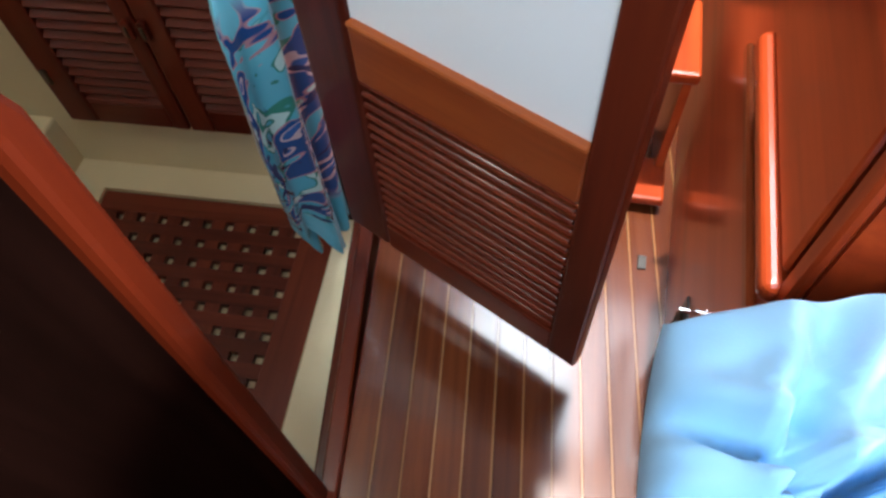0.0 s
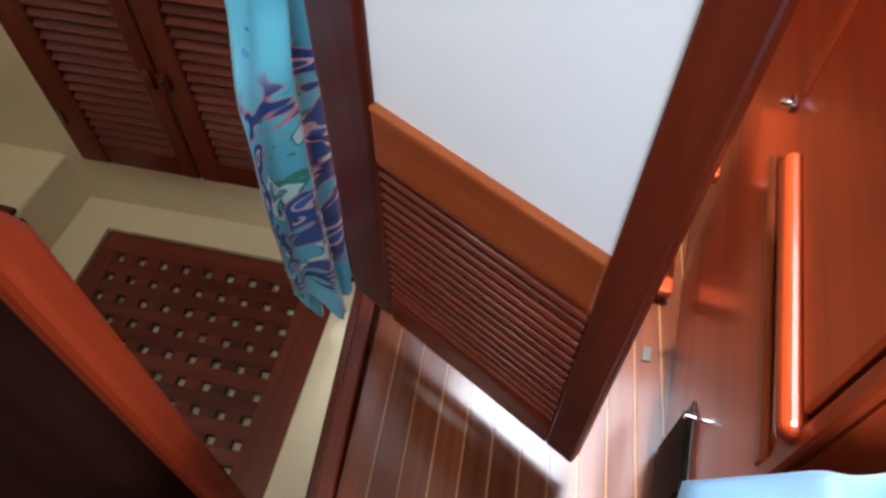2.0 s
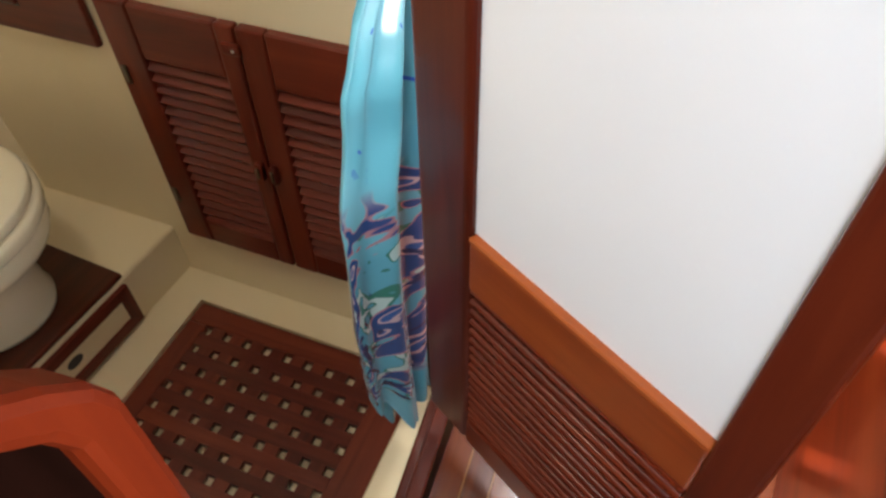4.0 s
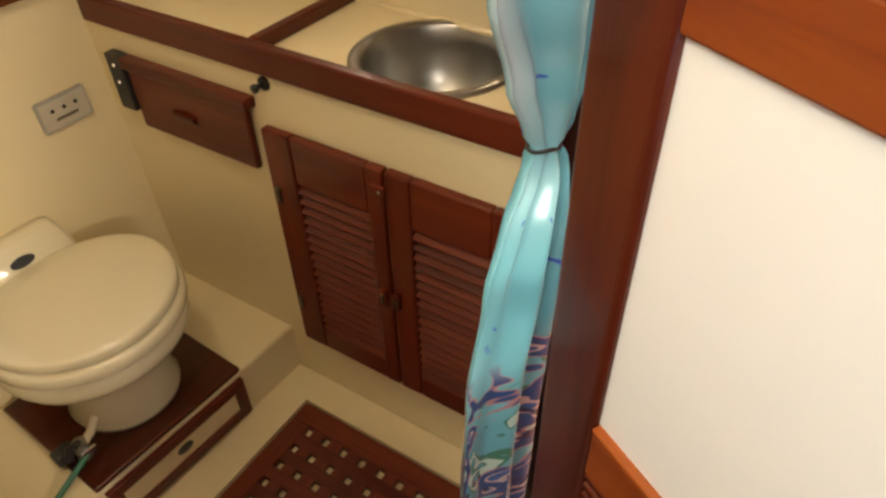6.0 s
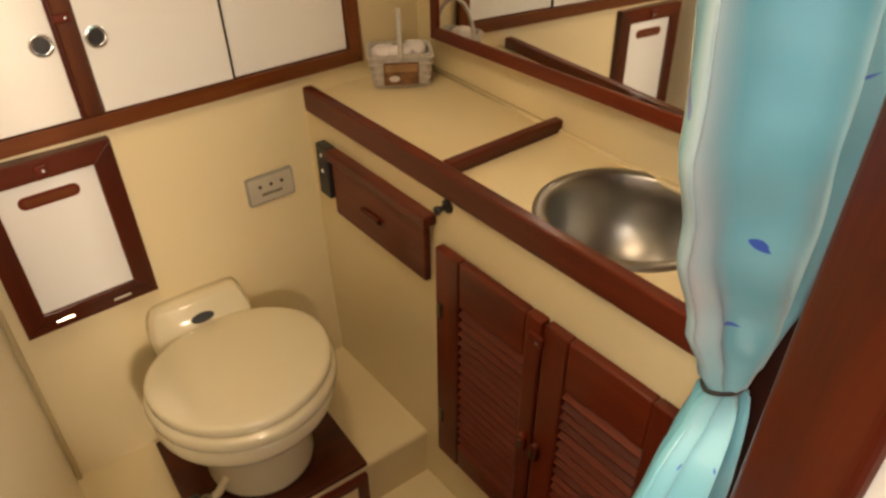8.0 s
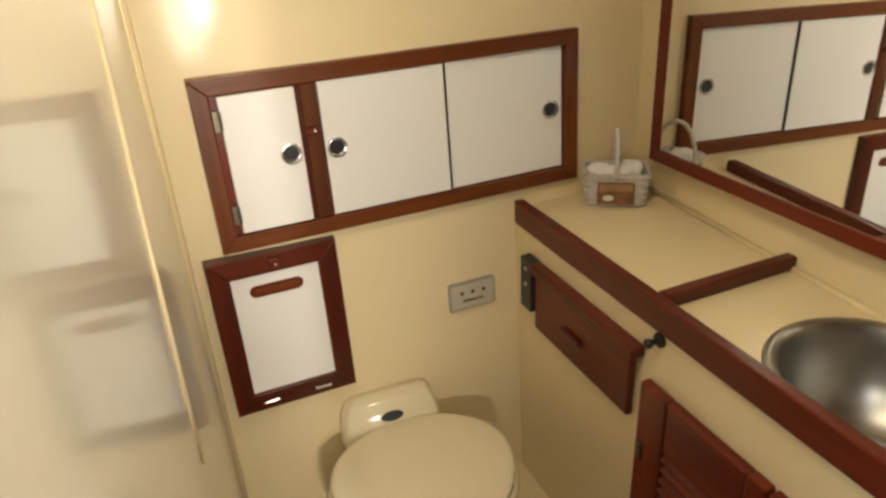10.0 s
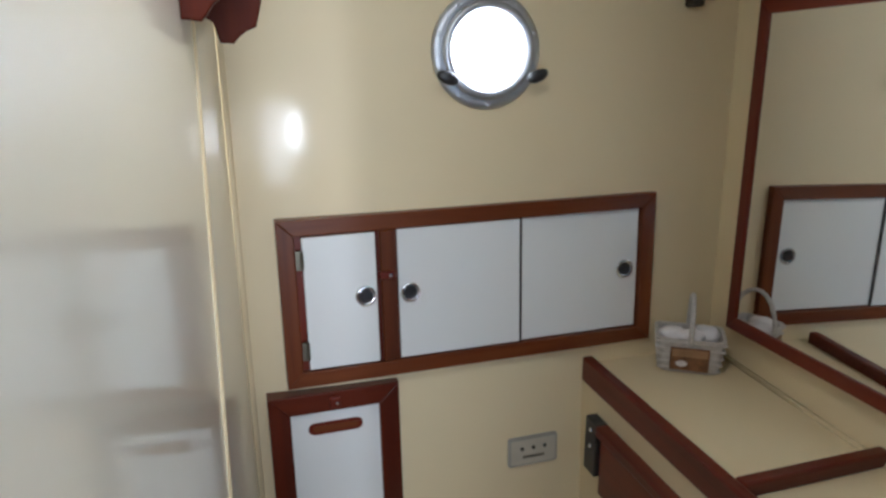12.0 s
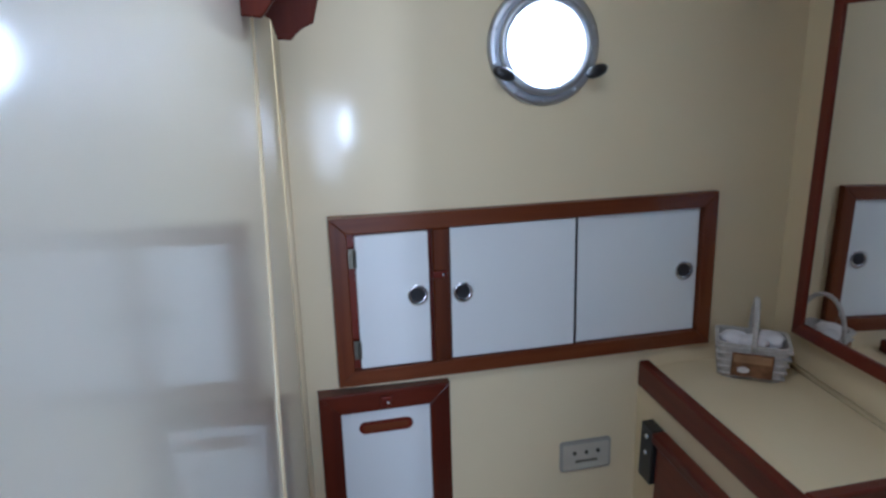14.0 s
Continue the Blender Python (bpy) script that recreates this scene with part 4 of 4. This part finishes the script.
part("hinge_stile", slab(S0, S1, BOT, TOP, -DT, 0.0, 0.009, segs=4), DOOR_Y, door)
part("lock_stile", slab(S2, S3, BOT, TOP, -DT, 0.0, 0.004, segs=2), DOOR_Y, door)
part("bottom_rail", slab(S1, S2, BOT, 0.290, -DT, -0.001, 0.002), DOOR_X, door)
RAIL = wood("rail_mahogany", (0.135, 0.0235, 0.005), (0.23, 0.042, 0.009), (0.33, 0.075, 0.0155), 0, 0.8)
part("lock_rail", slab(S1, S2, 0.604, 0.685, -DT, -0.001, 0.003, segs=2), RAIL, door)
part("rail_cap", slab(S1, S2, 0.6855, 0.693, -0.018, 0.001, 0.002), RAIL, door, "rounded cap on the rail")
part("upper_rail", slab(S1, S2, 1.131, 1.194, -DT, -0.001, 0.003, segs=2), RAIL, door)
part("rail_cap", slab(S1, S2, 1.1945, 1.202, -0.018, 0.001, 0.002), RAIL, door, "rounded cap on the rail")
part("top_rail", slab(S1, S2, 1.70, TOP, -DT, -0.001, 0.003), RAIL, door)
part("panel", slab(S1 - 0.004, S2 + 0.004, 0.690, 1.134, -0.019, -0.010), WHITE, door, "plain white lower panel")
part("panel", slab(S1 - 0.004, S2 + 0.004, 1.200, 1.702, -0.019, -0.010), WHITE, door, "plain white upper panel")
louvres(door, S1 + 0.002, S2 - 0.002, 0.292, 0.606, 16, 0.026, 0.0075, -40, DOOR_X, -0.012)
for y in (0.42, 1.45):
    part("hinge", tube([(S0 + 0.004, y, -0.030), (S0 + 0.004, y + 0.07, -0.030)], 0.005, 10), BRASS, door, "brass butt hinge")

# ---------------------------------------------------------------- the curtain beside the jamb
curtain = thing("curtain", "turquoise printed satin curtain tied at the doorway", "curtain", MA)
HANG = Matrix.Translation((0.010, 0.003, -0.027))
bm = bmesh.new()
uvl = bm.loops.layers.uv.new("UVMap")
SEC = [(1.86, 0.356, 0.612, 0.078, 0.02, 1.0), (1.34, 0.361, 0.612, 0.055, 0.02, 1.0), (1.24, 0.378, 0.612, 0.052, 0.02, 1.0), (1.15, 0.414, 0.612, 0.05, 0.02, 1.0), (1.044, 0.461, 0.597, 0.05, 0.02, 0.8), (0.984, 0.488, 0.562, 0.05, 0.018, 0.5), (0.959, 0.503, 0.538, 0.05, 0.015, 0.1), (0.934, 0.49, 0.56, 0.05, 0.018, 0.5), (0.884, 0.442, 0.562, 0.05, 0.02, 0.8), (0.83, 0.402, 0.572, 0.05, 0.02, 1.0), (0.7, 0.352, 0.572, 0.05, 0.021, 1.0), (0.5, 0.348, 0.567, 0.052, 0.022, 1.0), (0.43, 0.354, 0.567, 0.052, 0.022, 1.0), (0.13, 0.372, 0.557, 0.054, 0.022, 1.0)]
ROUND, STEPS = 140, 90


def section(z):
    for a, b in zip(SEC, SEC[1:]):
        if a[0] >= z >= b[0]:
            f = (a[0] - z) / (a[0] - b[0])
            f = f * f * (3 - 2 * f)
            return [p + (q - p) * f for p, q in zip(a, b)]
    return SEC[-1]


grid = []
for i in range(STEPS + 1):
    z = 1.86 - (1.86 - 0.135) * i / STEPS
    _, left, right, cb, hd, fold = section(z)
    ring = []
    for k in range(ROUND):
        p = 2 * math.pi * k / ROUND
        c = math.cos(p)
        pleat = 0.68 * math.sin(6.6 * c + 0.9 * math.sin(2.4 * z) + 0.4) + (0.24 if z < 0.93 else 0.10) * math.sin(14.0 * c - 1.9 * z) + 0.30 * math.exp(-((z - 0.96) / 0.16) ** 2) * math.sin(21.0 * c + 3.0 * z) + 0.25 * noise.noise((3.0 * c, 2.2 * z, 1.0 if p < math.pi else 3.0))
        wide = (right - left) / 2 * (1 + 0.03 * fold * noise.noise((4.0 * z, 2.0 * c, 7.0)))
        hem = max(0.0, i / STEPS - 0.85) / 0.15 * (0.15 / (1 + math.exp((c + 0.62) * 18)) + 0.03 * noise.noise((4.0 * c, 0.3, 0.0)))
        ring.append(bm.verts.new(((left + right) / 2 + wide * c, cb + hd * math.sin(p) * (0.45 + 0.55 * math.sqrt(abs(math.sin(p)))) + (0.018 if z < 0.93 else 0.018 + 0.016 * min(1.0, (z - 0.93) / 0.15)) * fold * pleat, z + hem)))
    grid.append(ring)
for i in range(STEPS):
    for k in range(ROUND):
        j = (k + 1) % ROUND
        f = bm.faces.new((grid[i][k], grid[i][j], grid[i + 1][j], grid[i + 1][k]))
        for loop, (ii, kk) in zip(f.loops, ((i, k), (i, k + 1), (i + 1, k + 1), (i + 1, k))):
            loop[uvl].uv = (kk / ROUND * 0.9, (1.86 - 0.16) * (1 - ii / STEPS))
bmesh.ops.recalc_face_normals(bm, faces=bm.faces)
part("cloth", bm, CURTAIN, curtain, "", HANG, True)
part("tie", tube([(0.520 + 0.0200 * math.cos(a), 0.050 + 0.0168 * math.sin(a), 0.959 + 0.003 * math.sin(2 * a)) for a in [2 * math.pi * k / 24 for k in range(25)]], 0.0022, 8, caps=False), BLACK, curtain, "thin dark tie cord", HANG, True)
part("rod", tube([(-0.06, 0.078, 1.842), (0.60, 0.078, 1.842)], 0.006, 12), BRASS, curtain, "brass curtain rod")

# ---------------------------------------------------------------- locker front in the cabin
lock = thing("locker_door", "glossy red mahogany locker door with a moulded rail", "locker door", ML)
part("door_panel", slab(0.688, 1.062, 0.0, 0.014, 0.690, 1.70, 0.004, segs=2), RED_X, lock)
part("moulding", slab(0.673, 0.998, 0.0, 0.026, 0.655, 0.684, 0.011, segs=4), RED_X, lock, "rounded moulded rail")
part("lower_strip", slab(0.684, 1.085, 0.0, 0.010, 0.573, 0.591, 0.003), RAIL, lock, "narrow pale strip")
part("frame_stile", slab(0.661, 0.682, 0.0, 0.012, FLOOR, 1.75, 0.003), RED_Z, lock)
part("frame_stile", slab(1.067, 1.10, 0.0, 0.012, 0.690, 1.75, 0.004), RED_Z, lock)
lc = part("catch", slab(1.068, 1.090, 0.012, 0.020, 0.668, 0.682, 0.002), CHROME, lock, "small chrome catch")
part("catch_pin", tube([(1.079, 0.018, 0.675), (1.079, 0.030, 0.675)], 0.004, 10), CHROME, lc)
vent = thing("wall_vent", "dark slatted vent low on the locker wall", "vent", ML)
part("frame", slab(0.736, 0.870, 0.0, 0.004, FLOOR + 0.002, 0.317, 0.001), DARK, vent)
me = mesh_of("slat", slab(-0.056, 0.056, -0.004, 0.004, -0.0022, 0.0022, turn=Matrix.Rotation(radians(35), 4, "X")), BRASS)
for k in range(10):
    part("slat", me, BRASS, vent, "", Matrix.Translation((0.803, 0.007, 0.162 + 0.0152 * k)))
part("latch", tube([(0.835, 0.004, 0.335), (0.835, 0.018, 0.335)], 0.004, 10), CHROME, vent, "small chrome latch")

# low two-tread step behind the door
step = thing("cabin_step", "small two-tread varnished mahogany step", "step")
CHEEK = [(1.150, FLOOR + 0.001), (1.36, FLOOR + 0.001), (1.36, 0.410), (1.208, 0.410), (1.208, 0.164), (1.150, 0.164)]
part("side_panel", outline(CHEEK, 0.315, 0.330, 0.002), RED_X, step, "", XZ)
part("side_panel", outline(CHEEK, 0.360, 0.375, 0.002), RED_X, step, "", XZ)
part("tread", slab(1.132, 1.23, -0.380, -0.310, 0.1645, 0.186, 0.006, segs=2), RED_X, step)
part("tread", slab(1.186, 1.365, -0.380, -0.310, 0.4105, 0.434, 0.006, segs=2), RED_X, step)
single("floor_catch", slab(1.008, 1.036, -0.362, -0.347, FLOOR + 0.0002, FLOOR + 0.004, 0.001), DARK, "small dark bronze catch plate let into the sole", "catch", I4)

# ---------------------------------------------------------------- berth and pillow
berth = thing("berth", "varnished mahogany berth with a plain mattress", "berth")
part("front_panel", slab(-1.0, 0.565, -0.36, -0.335, 0.157, 0.60, 0.003), RED_X, berth)
part("end_panel", slab(0.540, 0.565, -1.45, -0.36, 0.157, 0.60, 0.003), RED_Z, berth)
part("edge_rail", slab(-1.0, 0.570, -0.362, -0.318, 0.60, 0.622, 0.006, segs=2), RAIL, berth, "rounded edge rail")
part("base_board", slab(-1.0, 0.540, -1.45, -0.36, 0.52, 0.54), WOOD_X, berth)
part("mattress", slab(-0.98, 0.54, -1.44, -0.37, 0.54, 0.66, 0.02, segs=3), PILLOW, berth, "pale blue mattress cover")
bm = bmesh.new()
bmesh.ops.create_grid(bm, x_segments=110, y_segments=90, size=1.0)
tops = list(bm.verts)
HX, HY, HZ = 0.278, 0.306, 0.115
TUFT = (0.48, 0.78)
FOLDS = ((0.9, 0.75, 0.030, 0.5), (1.3, -0.3, 0.034, 0.5), (0.65, -0.85, 0.030, 0.45), (-1.9, 0.15, 0.026, 1.2), (0.15, 1.0, 0.020, 0.4), (-0.4, -1.0, 0.014, 0.7))


def fold_depth(x, y):
    """Creases that run out from the tuft."""
    dx, dy = x - TUFT[0], y - TUFT[1]
    deep = 0.0
    for fx, fy, size, reach in FOLDS:
        n = math.hypot(fx, fy)
        along, across = (dx * fx + dy * fy) / n, (dx * fy - dy * fx) / n
        if along > 0:
            across += 0.03 * math.sin(9 * along + 5 * fx)
            wide = 0.017 + 0.055 * along
            deep += size * (math.exp(-(across / wide) ** 2) - 0.55 * math.exp(-((abs(across) - 2.0 * wide) / wide) ** 2)) * math.exp(-along / reach) * min(1.0, along / 0.05)
    return deep



def cushion(x, y, sign):
    ex, ey = 1 - abs(x) ** 3, 1 - abs(y) ** 3
    puff = max(0.0, ex * ey) ** 0.42
    crease = 0.020 * math.sin(7 * x + 3.5 * math.sin(2.3 * y)) * (abs(x) ** 2 + abs(y) ** 2) * 0.5
    tuft = -0.035 * math.exp(-((x - TUFT[0]) ** 2 + (y - TUFT[1]) ** 2) / 0.02)
    wr = 0.028 * noise.noise((2.6 * x, 2.6 * y, 1.7)) + 0.016 * noise.noise((7 * x + 4 * y, 4 * y - 2 * x, 4.1)) - 0.016 * abs(noise.noise((5 * x - 3 * y, 6 * y, 8.3))) - 2.0 * fold_depth(x, y)
    pinch = 1 - 0.05 * (1 - ey if abs(x) > abs(y) else 1 - ex)
    px, py = x * math.sqrt(1 - 0.09 * y * y), y * math.sqrt(1 - 0.09 * x * x)
    return Vector((HX * px * pinch, HY * py * pinch, sign * (HZ * puff) + (crease + tuft + wr) * puff * (1 if sign > 0 else 0.3)))


copy = bmesh.ops.duplicate(bm, geom=bm.verts[:] + bm.edges[:] + bm.faces[:])
low = [g for g in copy["geom"] if isinstance(g, bmesh.types.BMVert)]
for w in tops:
    w.co = cushion(w.co.x, w.co.y, 1)
for w in low:
    w.co = cushion(w.co.x, w.co.y, -1)
bmesh.ops.remove_doubles(bm, verts=bm.verts, dist=0.002)
bmesh.ops.recalc_face_normals(bm, faces=bm.faces)
single("pillow", bm, PILLOW, "plump pale blue cotton pillow on the berth", "pillow", Matrix.Translation((0.353, -0.568, 0.781)) @ Matrix.Rotation(radians(6), 4, "Z"), "", True)

# ---------------------------------------------------------------- cabin sole: planks with pale seams
sole = thing("floor_cabin", "glossy mahogany and holly strip cabin sole", "floor", MA @ Matrix.Rotation(radians(-1.5), 4, "Z"), "", "structure")
part("subfloor", slab(-1.6, 1.6, -1.5, -0.027, 0.0, FLOOR - 0.012), WOOD_X, sole)
plank = mesh_of("plank", slab(-1.6, 1.6, -0.0204, 0.0204, FLOOR - 0.012, FLOOR, 0.0006), SOLE)
seam = mesh_of("seam", slab(-1.6, 1.6, -0.0016, 0.0016, FLOOR - 0.012, FLOOR - 0.0004), HOLLY)
b = -0.030 - 0.0215
while b > -0.75:
    part("plank", plank, SOLE, sole, "", Matrix.Translation((0, b, 0)))
    part("seam", seam, HOLLY, sole, "", Matrix.Translation((0, b - 0.0224, 0)))
    b -= 0.0448
